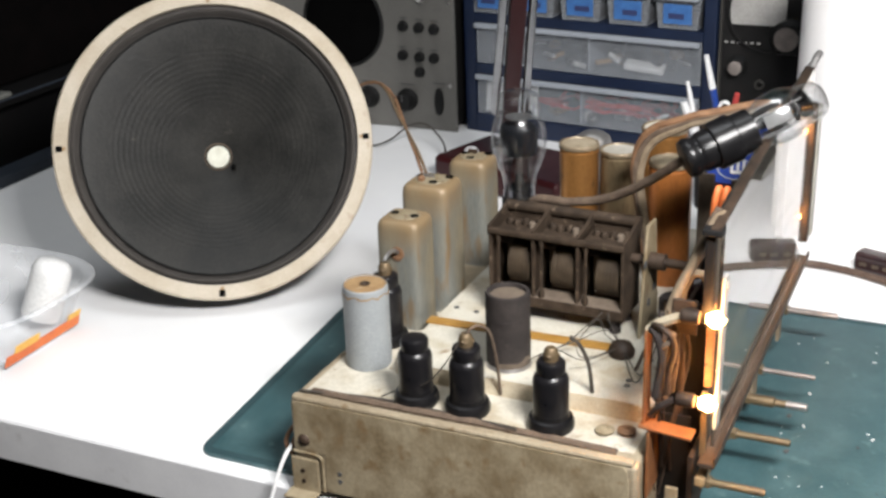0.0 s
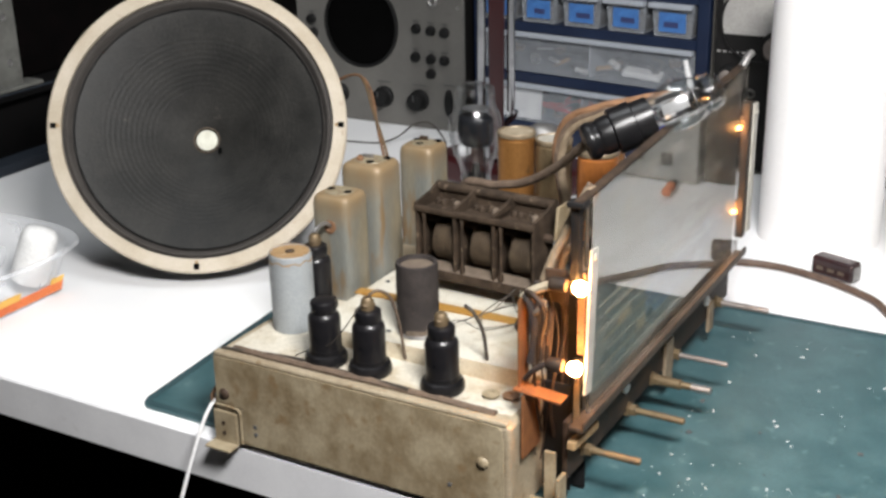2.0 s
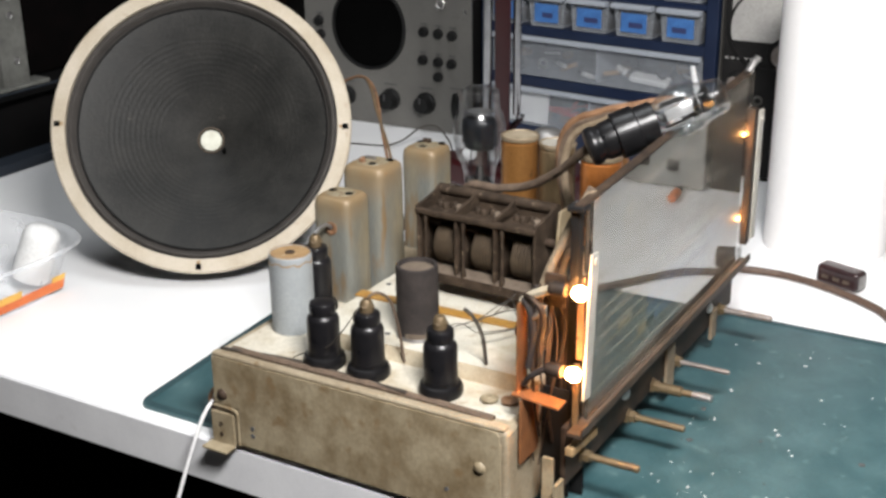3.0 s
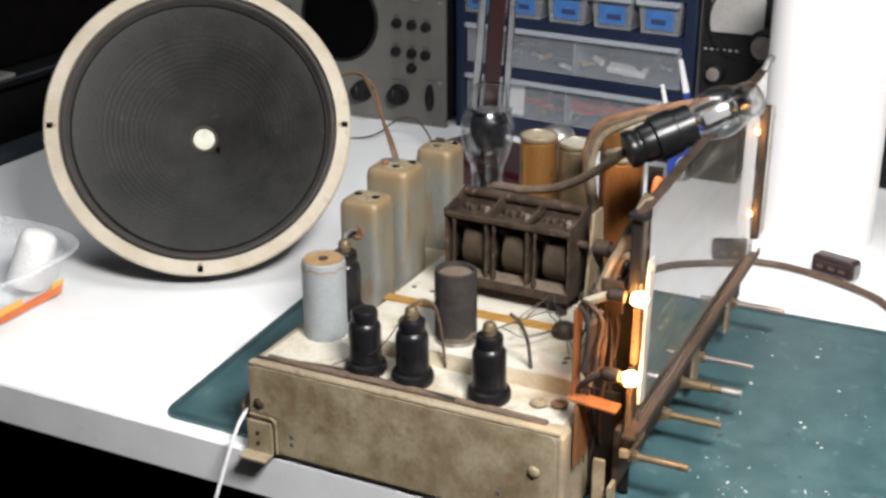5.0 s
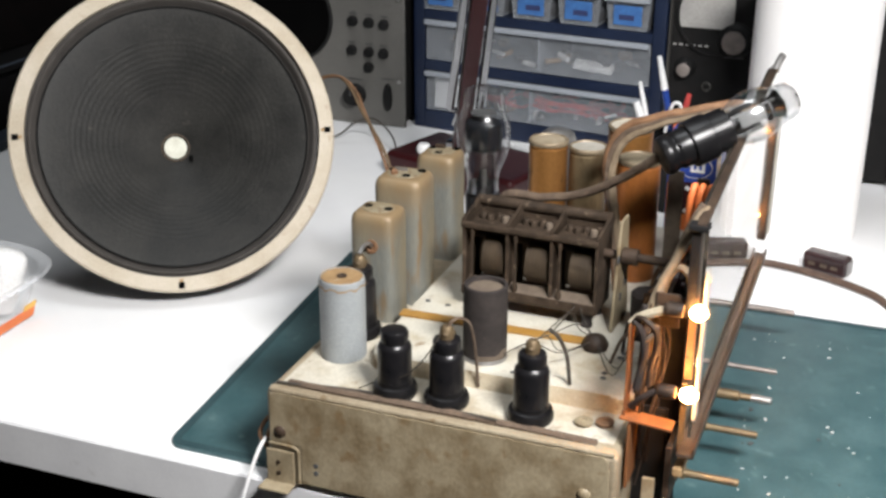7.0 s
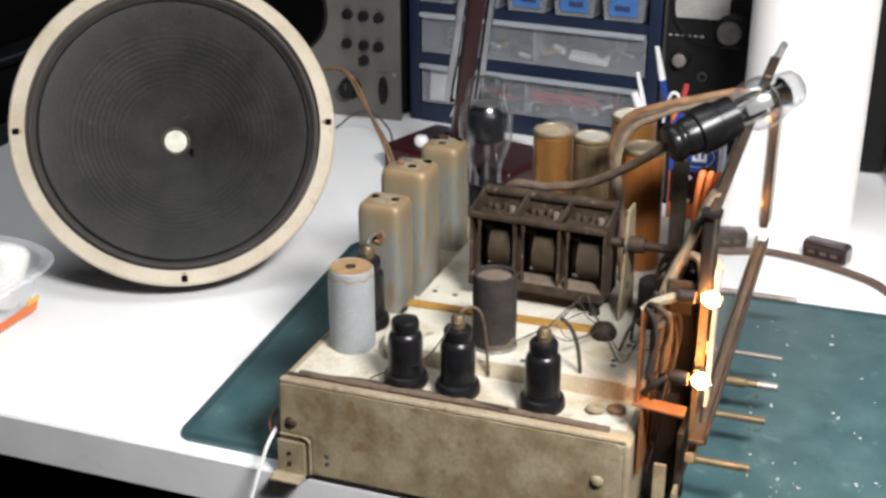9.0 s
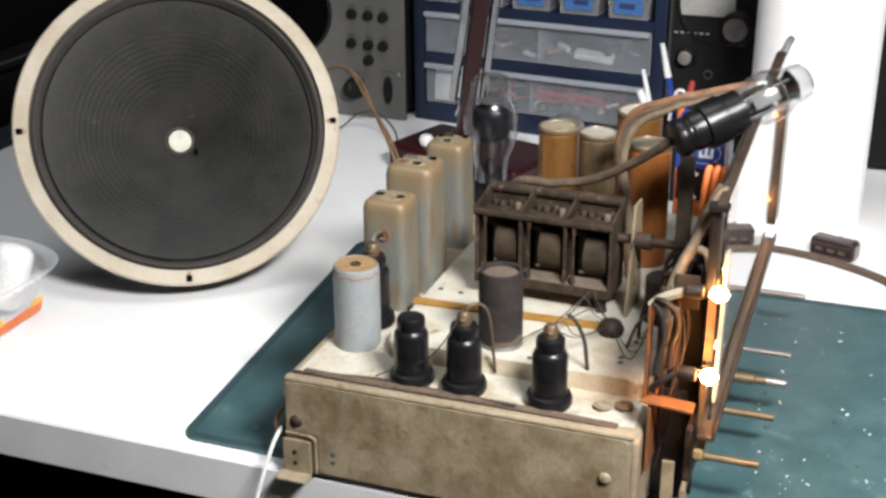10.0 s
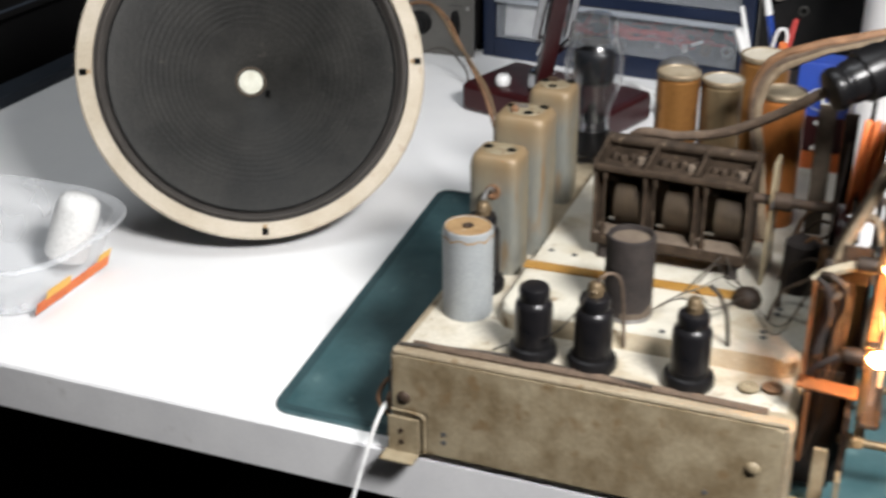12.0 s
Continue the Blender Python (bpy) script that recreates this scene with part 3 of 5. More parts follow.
part("rear_socket", box(BM(), (0.0035, 0.028, 0.036), (0.010, 0.018, 0.022), 0.002), BAKELITE, chassis, "black rear socket")
part("rear_grommet", lathe(BM(), [(0.007, 0), (0.008, 0.003), (0.005, 0.006), (0, 0.006)], Matrix.Translation((X0, 0.012, 0.03)) @ Matrix.Rotation(radians(-90), 4, "Y"), 14), RUST, chassis)
part("rear_wire", wire(BM(), [(0.004, 0.03, 0.04), (-0.004, 0.022, 0.036), (-0.005, 0.012, 0.028), (0.006, 0.006, 0.02)], 0.0016), RUST, chassis)

# ---- dial frame ----
DX = 0.295


def dial_part(name, bm, material, parent, label="", smooth=40):
    """A part of the dial frame, which stands 5 mm nearer to the chassis than it is drawn."""
    bmesh.ops.translate(bm, vec=(-0.005, 0, 0), verts=bm.verts)
    return part(name, bm, material, parent, label, smooth)


# darker plate laid over the cream chassis front, below the dial
part("front_wall", box(BM(), (X1 + 0.0012, 0.219, 0.038), (0.0024, 0.306, 0.066), 0.0008), DARK_RUST, chassis, "dark plate on the chassis front")
dial_part("front_plate", box(BM(), (0.283, 0.200, 0.0485), (0.004, 0.345, 0.043), 0.001), DARK_RUST, chassis, "dark front apron under the dial")
bm = BM()
box(bm, (0.2945, 0.193, 0.0715), (0.011, 0.350, 0.0034), 0.0012)
box(bm, (0.2995, 0.193, 0.0745), (0.0018, 0.350, 0.006), 0.0007)
dial_part("bottom_rail", bm, RAIL, chassis, "brown bottom rail of the dial")
bm = BM()
box(bm, (0.2925, 0.188, 0.2313), (0.0060, 0.334, 0.0028), 0.001, Matrix.Rotation(radians(2.67), 4, "X"))
dial_part("top_rail", bm, DARK_RUST, chassis, "dark top rail of the dial")


def sloped(bm):
    """The top edge of the dial rises towards its far end."""
    for v in bm.verts:
        if v.co.z > 0.15:
            v.co.z += 0.2215 + 0.0466 * (v.co.y - 0.022) - 0.232
    return bm


plate = dial_part("dial_plate", sloped(box(BM(), (0.2875, 0.201, 0.152), (0.0016, 0.314, 0.160), 0.0004)), DIAL_BACK, chassis, "dark dial plate with pale scale lines")
for k in range(7):
    dial_part("scale_line", box(BM(), (0.2885, 0.20 + 0.004 * (k % 4), 0.0835 + 0.0092 * k), (0.0003, 0.29 - 0.016 * (k % 3), 0.0009)), (DIAL_LINE, DIAL_GOLD)[k % 2], plate, smooth=0)
for y, z, w, h, mat in ((0.215, 0.108, 0.130, 0.030, DIAL_BLUE), (0.150, 0.0965, 0.030, 0.006, DIAL_GOLD), (0.300, 0.120, 0.050, 0.024, DIAL_BLUE), (0.110, 0.115, 0.024, 0.005, DIAL_GOLD)):
    dial_part("scale_band", box(BM(), (0.2884, y, z), (0.0002, w, h)), mat, plate, "faded coloured scale band", smooth=0)
pane = dial_part("dial_glass", sloped(box(BM(), (DX - 0.0014, 0.198, 0.153), (0.0024, 0.320, 0.158))), GLASS, chassis, "clear dial glass", smooth=0)
pane.visible_shadow = False
bm = BM()
box(bm, (0.2968, 0.0335, 0.1415), (0.0022, 0.0110, 0.097), 0.0009, Matrix.Rotation(radians(-4), 4, "X"))
lathe(bm, [(0.0026, 0), (0.0026, 0.001), (0, 0.001)], Matrix.Translation((0.2979, 0.0366, 0.1845)) @ right, 12)
dial_part("end_strip", bm, WHITE_STRIP, chassis, "off-white end strip with a lamp clip")
bm = BM()
box(bm, (0.2985, 0.3720, 0.1465), (0.0030, 0.0105, 0.112), 0.0009)
lathe(bm, [(0.0024, 0), (0.0024, 0.001), (0, 0.001)], Matrix.Translation((0.3000, 0.372, 0.195)) @ right, 12)
dial_part("end_strip", bm, WHITE_STRIP, chassis, "off-white end strip with a lamp clip")
dial_part("end_channel", box(BM(), (0.2945, 0.3620, 0.147), (0.008, 0.009, 0.118), 0.001), DARK_RUST, chassis, "dark end channel")
bm = BM()
box(bm, (0.2895, 0.0265, 0.192), (0.006, 0.008, 0.058), 0.0012)
box(bm, (0.291, 0.0245, 0.2215), (0.012, 0.010, 0.004), 0.001)
dial_part("near_post", bm, BLACK_PANEL, chassis, "dark post at the end of the dial")
bm = BM()
wire(bm, [(0.293, 0.345, 0.238), (0.295, 0.352, 0.245), (0.297, 0.357, 0.248)], 0.003)
dial_part("rail_clip", bm, STEEL, chassis)
for y, z in ((0.127, 0.0500), (0.309, 0.0465)):
    lathe_m = Matrix.Translation((0.285, y, z)) @ right
    dial_part("bolt", lathe(BM(), [(0.0046, 0), (0.0046, 0.0018), (0.0030, 0.0032), (0, 0.0036)], lathe_m, 16), CHIP, chassis)

# brackets between chassis front and dial
bm = BM()
box(bm, (0.2665, 0.017, 0.005), (0.034, 0.03, 0.002), 0.0006)
box(bm, (0.2830, 0.022, 0.019), (0.003, 0.012, 0.028), 0.0008)
dial_part("near_bracket", bm, SIDE, chassis, "rusty lower bracket")
part("bracket_strap", box(BM(), (0.265, 0.0175, 0.0930), (0.033, 0.013, 0.0016), 0.0005, pose(0, 0, 0, 0, 5, 0)), STRAP, chassis, "orange copper strap")
bm = BM()
box(bm, (0.2560, 0.021, 0.1240), (0.0014, 0.014, 0.064), 0.0005)
dial_part("bracket_upright", bm, STRAP, chassis, "copper upright")
bm = BM()
wire(bm, [(0.2555, 0.022, 0.1545), (0.2600, 0.0225, 0.1590), (0.2670, 0.021, 0.1635), (0.2740, 0.020, 0.1670), (0.2815, 0.019, 0.1690)], 0.0030)
dial_part("bracket_arm", bm, DECK_STEP, chassis, "tan curved lamp arm")
dial_part("lamp_plate", box(BM(), (0.2715, 0.030, 0.026), (0.008, 0.003, 0.036), 0.0006), SIDE, chassis)
dial_part("lamp_bracket", box(BM(), (0.2895, 0.031, 0.0925), (0.004, 0.003, 0.046), 0.0006), BRASS, chassis, "tarnished brass lamp bracket")
# both cavity plates are coloured near black in place of the cavity's shade
dial_part("cavity_plate", box(BM(), (0.2685, 0.062, 0.080), (0.029, 0.002, 0.156), 0.0006), BLACK_PANEL, chassis, "near-black plate standing in for the dark wiring cavity")
dial_part("lamp_strip", box(BM(), (0.2900, 0.0345, 0.1450), (0.0050, 0.0016, 0.056), 0.0004), RUST, chassis, "copper-brown strip between the lamps")
dial_part("cavity_plate", box(BM(), (0.2665, 0.050, 0.045), (0.022, 0.002, 0.080), 0.0006), BLACK_PANEL, chassis, "near-black lower plate standing in for the dark cavity")
dial_part("inner_fold", box(BM(), (0.2600, 0.024, 0.068), (0.0020, 0.026, 0.046), 0.0008), STRAP, chassis, "copper-brown folded plate")
bm = BM()
box(bm, (0.268, 0.20, 0.105), (0.003, 0.29, 0.10), 0.001)
dial_part("drive_plate", bm, DARK_RUST, chassis, "dark rusty plate behind the dial")
for dx, y, z in ((0.2892, 0.0190, 0.1714), (0.2878, 0.0155, 0.1182)):
    lamp = dial_part("lamp_socket", lathe(BM(), [(0.0036, 0.003), (0.0046, 0.005), (0.0046, 0.012), (0.0040, 0.014), (0, 0.014)], Matrix.Translation((0.2725, y, z - 0.002)) @ right, 14), DARK_RUST, chassis, "tarnished lamp socket")
    glass = part("bulb", glass_shell(BM(), [(0.0036, 0), (0.0052, 0.0020), (0.0062, 0.0062), (0.0054, 0.0100), (0.0028, 0.0124), (0, 0.013)], 0.0004, 24), TUBE_GLASS, lamp, "glowing dial bulb")
    glass.matrix_local = Matrix.Translation((dx - 0.005, y, z - 0.002)) @ right
    glass.visible_shadow = False
    core = part("filament", lathe(BM(), [(0, 0.001), (0.0032, 0.0026), (0.0048, 0.0060), (0.0040, 0.0092), (0, 0.0112)], seg=14), BULB, lamp, "glowing filament")
    core.matrix_local = Matrix.Translation((dx - 0.005, y, z - 0.002)) @ right
for z in (0.185, 0.112):
    lamp = dial_part("lamp_socket", lathe(BM(), [(0.0045, 0), (0.0055, 0.002), (0.0055, 0.010), (0, 0.010)], Matrix.Translation((0.2865, 0.3735, z)) @ Matrix.Rotation(radians(90), 4, "X"), 14), BRASS, chassis, "brass lamp socket")
    dial_part("bulb", lathe(BM(), [(0.0012, 0), (0.0016, 0.002), (0.0017, 0.005), (0, 0.008)], Matrix.Translation((0.2895, 0.3575, z)) @ Matrix.Rotation(radians(90), 4, "X"), 12), BULB, lamp, "glowing dial bulb")
dial_part("wire_sleeve", wire(BM(), [(0.2615, 0.031, 0.164), (0.2640, 0.027, 0.148), (0.2625, 0.027, 0.125), (0.2600, 0.031, 0.104)], 0.0028), CHARCOAL, chassis, "dark grey cloth sleeve")
dial_part("wire_sleeve", wire(BM(), [(0.2700, 0.032, 0.152), (0.2715, 0.029, 0.136), (0.2690, 0.030, 0.112)], 0.0020), DARK_RUST, chassis, "brown cloth sleeve")
part("wire_sleeve", wire(BM(), [(0.262, 0.052, 0.160), (0.2645, 0.050, 0.172), (0.2690, 0.050, 0.1815), (0.2745, 0.050, 0.1830), (0.2790, 0.048, 0.1795), (0.2815, 0.045, 0.1700)], 0.0026), SLEEVE, chassis, "tan cloth sleeve")
part("wire_sleeve", wire(BM(), [(0.2845, 0.050, 0.2195), (0.2785, 0.052, 0.207), (0.2690, 0.052, 0.187), (0.2605, 0.050, 0.167), (0.2560, 0.050, 0.150)], 0.0028), DUST_SEAL, chassis, "dusty grey-brown sleeve")
for pts, r, mat in (([(0.2575, 0.020, 0.158), (0.2630, 0.0165, 0.1535), (0.2655, 0.0170, 0.140), (0.2640, 0.0190, 0.128), (0.2610, 0.0200, 0.112)], 0.0024, CHARCOAL), ([(0.2590, 0.0195, 0.1600), (0.2650, 0.0155, 0.1610), (0.2715, 0.0150, 0.1560), (0.2730, 0.0170, 0.1460), (0.2700, 0.0190, 0.1330), (0.2690, 0.0200, 0.1150)], 0.0019, DARK_RUST), ([(0.2720, 0.0180, 0.158), (0.2690, 0.0155, 0.151), (0.2650, 0.0165, 0.147)], 0.0017, DUST_SEAL), ([(0.2590, 0.0180, 0.100), (0.2650, 0.0150, 0.108), (0.2740, 0.0150, 0.1150)], 0.0020, CHARCOAL)):
    dial_part("wire_sleeve", wire(BM(), pts, r, 8, 8, 0.0005), mat, chassis, "grimy grey-brown cloth sleeve")
dial_part("socket_plate", box(BM(), (0.2755, 0.0285, 0.1640), (0.015, 0.0024, 0.022), 0.0008), DARK_RUST, chassis, "tarnished lamp mounting plate")
rng = random.Random(11)
for k in range(6):
    y, s = 0.02 + 0.006 * (k % 4), rng.uniform(0.6, 1.2)
    pts = [(0.258 + rng.uniform(0, 0.012), y + 0.01, 0.03 + rng.uniform(0, 0.03)), (0.262 + rng.uniform(-0.005, 0.01), y + rng.uniform(-0.004, 0.01), 0.085 + rng.uniform(-0.01, 0.01)), (0.268 + rng.uniform(-0.006, 0.008), y + rng.uniform(-0.006, 0.006), 0.125 + rng.uniform(-0.01, 0.012)), (0.268 + rng.uniform(-0.004, 0.004), 0.025, 0.168 if k % 2 else 0.124)]
    dial_part("dial_wire", wire(BM(), pts, 0.0006 if k % 3 else 0.0010), DARK_RUST, chassis)
SHAFTS = ((0.0545, 0.0375, BRASS, 0.3256, 0.0026), (0.1368, 0.0275, BRASS, 0.3275, 0.0026), (0.1849, 0.0302, STEEL, 0.3306, 0.0027), (0.2302, 0.0315, DULL_STEEL, 0.3297, 0.0020), (0.3381, 0.0341, DULL_STEEL, 0.331, 0.0027))
for k, (y, z, mat, xe, r) in enumerate(SHAFTS):
    bm = BM()
    m = Matrix.Translation((0.279, y, z)) @ right
    n = xe - 0.279
    lathe(bm, [(r * 1.5, 0), (r * 1.5, n * 0.55), (r, n * 0.57), (r, n - 0.001), (r * 0.7, n), (0, n)] if k == 2 else [(r * 1.15, 0), (r * 1.15, 0.014), (r, 0.0145), (r, n - 0.001), (r * 0.7, n), (0, n)], m, 14)
    shaft = dial_part("control_shaft", bm, BRASS if k == 2 else mat, chassis, "worn metal control shaft")
    if k == 2:
        dial_part("shaft_end", lathe(BM(), [(r * 1.12, n * 0.72), (r * 1.12, n), (r * 0.8, n + 0.0008), (0, n + 0.0008)], m, 14), STEEL, shaft, "bright steel end")
    dial_part("bushing", lathe(BM(), [(0.0062, 0.004), (0.0062, 0.007), (0.0046, 0.0075), (0.0046, 0.012), (0, 0.012)], m, 6), BRASS, chassis)
dial_part("control_tag", box(BM(), (0.2870, 0.214, 0.0330), (0.003, 0.017, 0.036), 0.001), SLEEVE, chassis, "tan fibre tag")
dial_part("control_tag", box(BM(), (0.2870, 0.318, 0.0290), (0.003, 0.012, 0.026), 0.001), SLEEVE, chassis, "tan fibre tag")
dial_part("corner_bar", box(BM(), (0.2905, 0.040, 0.0565), (0.006, 0.040, 0.006), 0.001, Matrix.Rotation(radians(-4), 4, "X")), TOPCARD, chassis, "tan fibre bar at the rail end")


# ---- metal tubes ----
def metal_tube(at, label, cap, tall=0.0, lean=(0, 0)):
    t = thing("metal_tube", at, label, "radio tube", "metal tubes on the chassis", m=Matrix.Translation(at) @ pose(0, 0, 0, lean[0], lean[1]))
    part("base", lathe(BM(), [(0.0143, 0), (0.0153, 0.0018), (0.0153, 0.0055), (0.0142, 0.0082), (0.0122, 0.0090), (0.0118, 0.012), (0, 0.012)], seg=36), BAKELITE, t, "black bakelite base")
    k = 0.0378 + tall
    part("shell", lathe(BM(), [(0.0116, 0.011), (0.0116, k - 0.003), (0.0106, k), (0.0088, k + 0.0015), (0.0090, k + 0.0025), (0.0094, k + 0.0045), (0.0094, k + 0.0085), (0.0086, k + 0.0100), (0.0070, k + 0.0105), (0, k + 0.0107)], seg=36), BLACK, t, "black lacquered shell")
    if cap:
        part("grid_cap", lathe(BM(), [(0.0048, k + 0.0104), (0.0050, k + 0.0135), (0.0044, k + 0.0175), (0.0030, k + 0.0192), (0, k + 0.0195)], seg=16), BRASS, t, "metal grid cap")
        part("cap_clip", wire(BM(), [(-0.004, 0.001, k + 0.0135), (0, -0.0045, k + 0.0145), (0.0045, 0.001, k + 0.014), (0.001, 0.0045, k + 0.0145)], 0.0012), BRASS, t)
    return t


DT = 0.0758
metal_tube((0.0925, 0.0265, DT), "black metal radio tube without a top cap", False)
metal_tube((0.1295, 0.0268, DT), "black metal radio tube with a wired grid cap", True)
metal_tube((0.1875, 0.0270, DT), "black metal radio tube with a bare grid cap", True)
metal_tube((0.0340, 0.1010, DT), "black metal radio tube beside the grey can", True, 0.006)

# ---- cans on the chassis ----
can = thing("aluminium_can", (0.036, 0.0665, DT), "grey aluminium can with a brown card top", "capacitor")
part("shell", lathe(BM(), [(0.0158, 0), (0.0163, 0.001), (0.0163, 0.0575), (0.0157, 0.0607), (0.0148, 0.0613), (0.0145, 0.0600), (0, 0.0600)], seg=44), CAN, can)
part("top_disc", lathe(BM(), [(0.0146, 0.0601), (0.0146, 0.0609), (0.004, 0.0611), (0.0035, 0.0604), (0, 0.0604)], seg=40), TOPCARD, can, "brown card disc")
part("top_eyelet", lathe(BM(), [(0.0018, 0.0604), (0.0034, 0.0607), (0.0036, 0.0617), (0.0022, 0.0621), (0.0016, 0.0607), (0, 0.0607)], seg=16), DARK_RUST, can)
bm = BM()
lo, hi = [], []
for i in range(60):
    a = 2 * math.pi * i / 60
    c, q = math.cos(a), math.sin(a)
    lo.append(bm.verts.new((0.01652 * c, 0.01652 * q, 0.0560 - 0.0035 * abs(noise.noise(Vector((c, q, 0.4)) * 2.2)) - 0.001 * math.sin(9 * a))))
    hi.append(bm.verts.new((0.01500 * c, 0.01500 * q, 0.0618)))
for i in range(60):
    j = (i + 1) % 60
    bm.faces.new((lo[i], lo[j], hi[j], hi[i]))
part("rim_stain", bm, TOPCARD, can, "brown stain round the rim")
dark = thing("card_capacitor", (0.1378, 0.0800, 0.0868), "charcoal cardboard tubular capacitor standing on the deck", "capacitor")
part("sleeve", lathe(BM(), [(0.0150, 0), (0.0153, 0.001), (0.0153, 0.0535), (0.0147, 0.0548), (0.0128, 0.0548), (0.0122, 0.0515), (0, 0.0515)], seg=40), CHARCOAL, dark)
part("band", lathe(BM(), [(0.0154, 0.035), (0.01555, 0.0352), (0.01555, 0.0375), (0.0154, 0.0377), (0.0153, 0.036), (0.0154, 0.035)], seg=40), CHARCOAL, dark)
part("foot_ring", lathe(BM(), [(0.0153, 0.0), (0.0162, 0.0), (0.0160, 0.0015), (0.0153, 0.003), (0.0153, 0)], seg=32), STEEL, dark)
bm = BM()
for i in range(9):
    a = radians(-95 + 13 * i)
    for r, z in ((0.01548, 0.0012), (0.01546, 0.006 + 0.007 * abs(noise.noise(Vector((i * 0.9, 0.3, 0.0)))))):
        bm.verts.new((r * math.cos(a), r * math.sin(a), z))
bm.verts.ensure_lookup_table()
for i in range(8):
    bm.faces.new((bm.verts[2 * i], bm.verts[2 * i + 2], bm.verts[2 * i + 3], bm.verts[2 * i + 1]))
part("worn_foil", bm, DUST_SEAL, dark, "pale worn patch at the foot")
part("top_seal", lathe(BM(), [(0.0122, 0.0513), (0.0120, 0.0521), (0, 0.0523)], seg=32), DUST_SEAL, dark, "dusty brown seal")


def shell(bm, rings, n=40, power=3.2):
    prev = None
    for hx, hy, z in rings:
        ring = []
        for i in range(n):
            a = 2 * math.pi * i / n
            c, s = math.cos(a), math.sin(a)
            k = (abs(c) ** power + abs(s) ** power) ** (-1 / power)
            ring.append(bm.verts.new((hx * c * k, hy * s * k, z)))
        if prev:
            for i in range(n):
                j = (i + 1) % n
                bm.faces.new((prev[i], prev[j], ring[j], ring[i]))
        else:
            bm.faces.new(ring[::-1])
        prev = ring
    return bm


def if_can(at, w, d, h, label, holes):
    t = thing("shield_can", at, label, "coil shield", "square shield cans")
    bm = BM()
    rings = [(1.05, 0.0), (1.05, 0.0012), (1.0, 0.0022), (1.0, 0.012), (0.995, h * 0.5), (0.99, h - 0.0085), (0.968, h - 0.0048), (0.915, h - 0.0022), (0.83, h - 0.0008), (0.70, h)]
    shell(bm, [(w / 2 * k, d / 2 * k, z) for k, z in rings], 56, 6.0)
    bm.faces.new(bm.verts[-56:])
    part("shell", bm, IFCAN, t, smooth=50)
    part("top_plate", lathe(BM(), [(w * 0.35, h - 0.0006), (w * 0.34, h + 0.0005), (0, h + 0.0007)], Matrix.Diagonal((1, 0.9, 1, 1)), 24), IFTOP, t, "rusted top plate")
    for x, y in holes:
        part("adjuster_hole", lathe(BM(), [(0.0030, h - 0.0002), (0.0034, h + 0.0006), (0.0034, h + 0.0009), (0.0027, h + 0.0010), (0.0024, h + 0.0006), (0, h + 0.0006)], Matrix.Translation((x, y, 0)) , 16), SCREEN, t, "dark trimmer hole")
    return t


c1 = if_can((0.0322, 0.1405, DT - 0.001), 0.0350, 0.033, 0.0865, "tarnished square shield can with a side grid lead", ((-0.0085, 0.001), (0.0085, -0.001)))
part("lead_hole", lathe(BM(), [(0.0052, 0), (0.0055, 0.0012), (0.0035, 0.0014), (0.003, 0.0004), (0, 0.0004)], Matrix.Translation((0.001, -0.0162, 0.062)) @ face, 16), RUST, c1, "rusty lead hole")
c2 = if_can((0.0378, 0.1785, DT - 0.001), 0.0390, 0.037, 0.1025, "tall tarnished square shield can", ((0.004, -0.007), (0.011, 0.008), (-0.011, 0.004)))
part("top_nut", lathe(BM(), [(0.003, 0), (0.003, 0.003), (0.0015, 0.0045), (0, 0.0045)], Matrix.Translation((-0.006, -0.006, 0.1025)), 6), RUST, c2)
part("top_lug", box(BM(), (-0.004, 0.003, 0.104), (0.010, 0.0025, 0.003), 0.0006), STEEL, c2)
c3 = if_can((0.0320, 0.2720, DT - 0.001), 0.034, 0.034, 0.0915, "tarnished square shield can near the glass tube", ((0.000, -0.006), (-0.009, 0.005), (0.010, 0.009)))
part("top_lug", box(BM(), (-0.003, 0.006, 0.0935), (0.008, 0.003, 0.004), 0.0006), DARK_RUST, c3)


def copper_can(at, r, h, label, top=COPPER_TOP, skin=COPPER):
    t = thing("filter_can", at, label, "capacitor", "round filter cans")
    part("shell", lathe(BM(), [(r, 0), (r, h - 0.010), (r, h - 0.0060), (r - 0.0009, h - 0.0052), (r - 0.0009, h - 0.0040), (r - 0.0020, h - 0.0034), (0, h - 0.0034)], seg=44), skin, t)
    part("rim", lathe(BM(), [(r - 0.0008, h - 0.0040), (r + 0.0004, h - 0.0034), (r + 0.0006, h - 0.0010), (r - 0.0002, h), (r - 0.0012, h), (r - 0.0020, h - 0.0010), (r - 0.0024, h - 0.0024)], seg=44), CAN_RIM, t, "tarnished rolled rim")
    part("lid", lathe(BM(), [(r - 0.0019, h - 0.0008), (r - 0.0030, h - 0.0014), (r * 0.5, h - 0.0022), (0, h - 0.0023)], seg=36), top, t, "dull pale dished lid")
    return t


copper_can((0.1275, 0.2620, 0.0868), 0.0155, 0.104, "copper-coloured filter can with a dull lid")
copper_can((0.1585, 0.2680, 0.0868), 0.0150, 0.100, "brown filter can with a pale lid", WHITE_STRIP, BROWN_CAN)
copper_can((0.2025, 0.2560, 0.0868), 0.0165, 0.099, "copper filter can beside the dial, bulb glow in its colour", COPPER_TOP, LAMPLIT_COPPER)


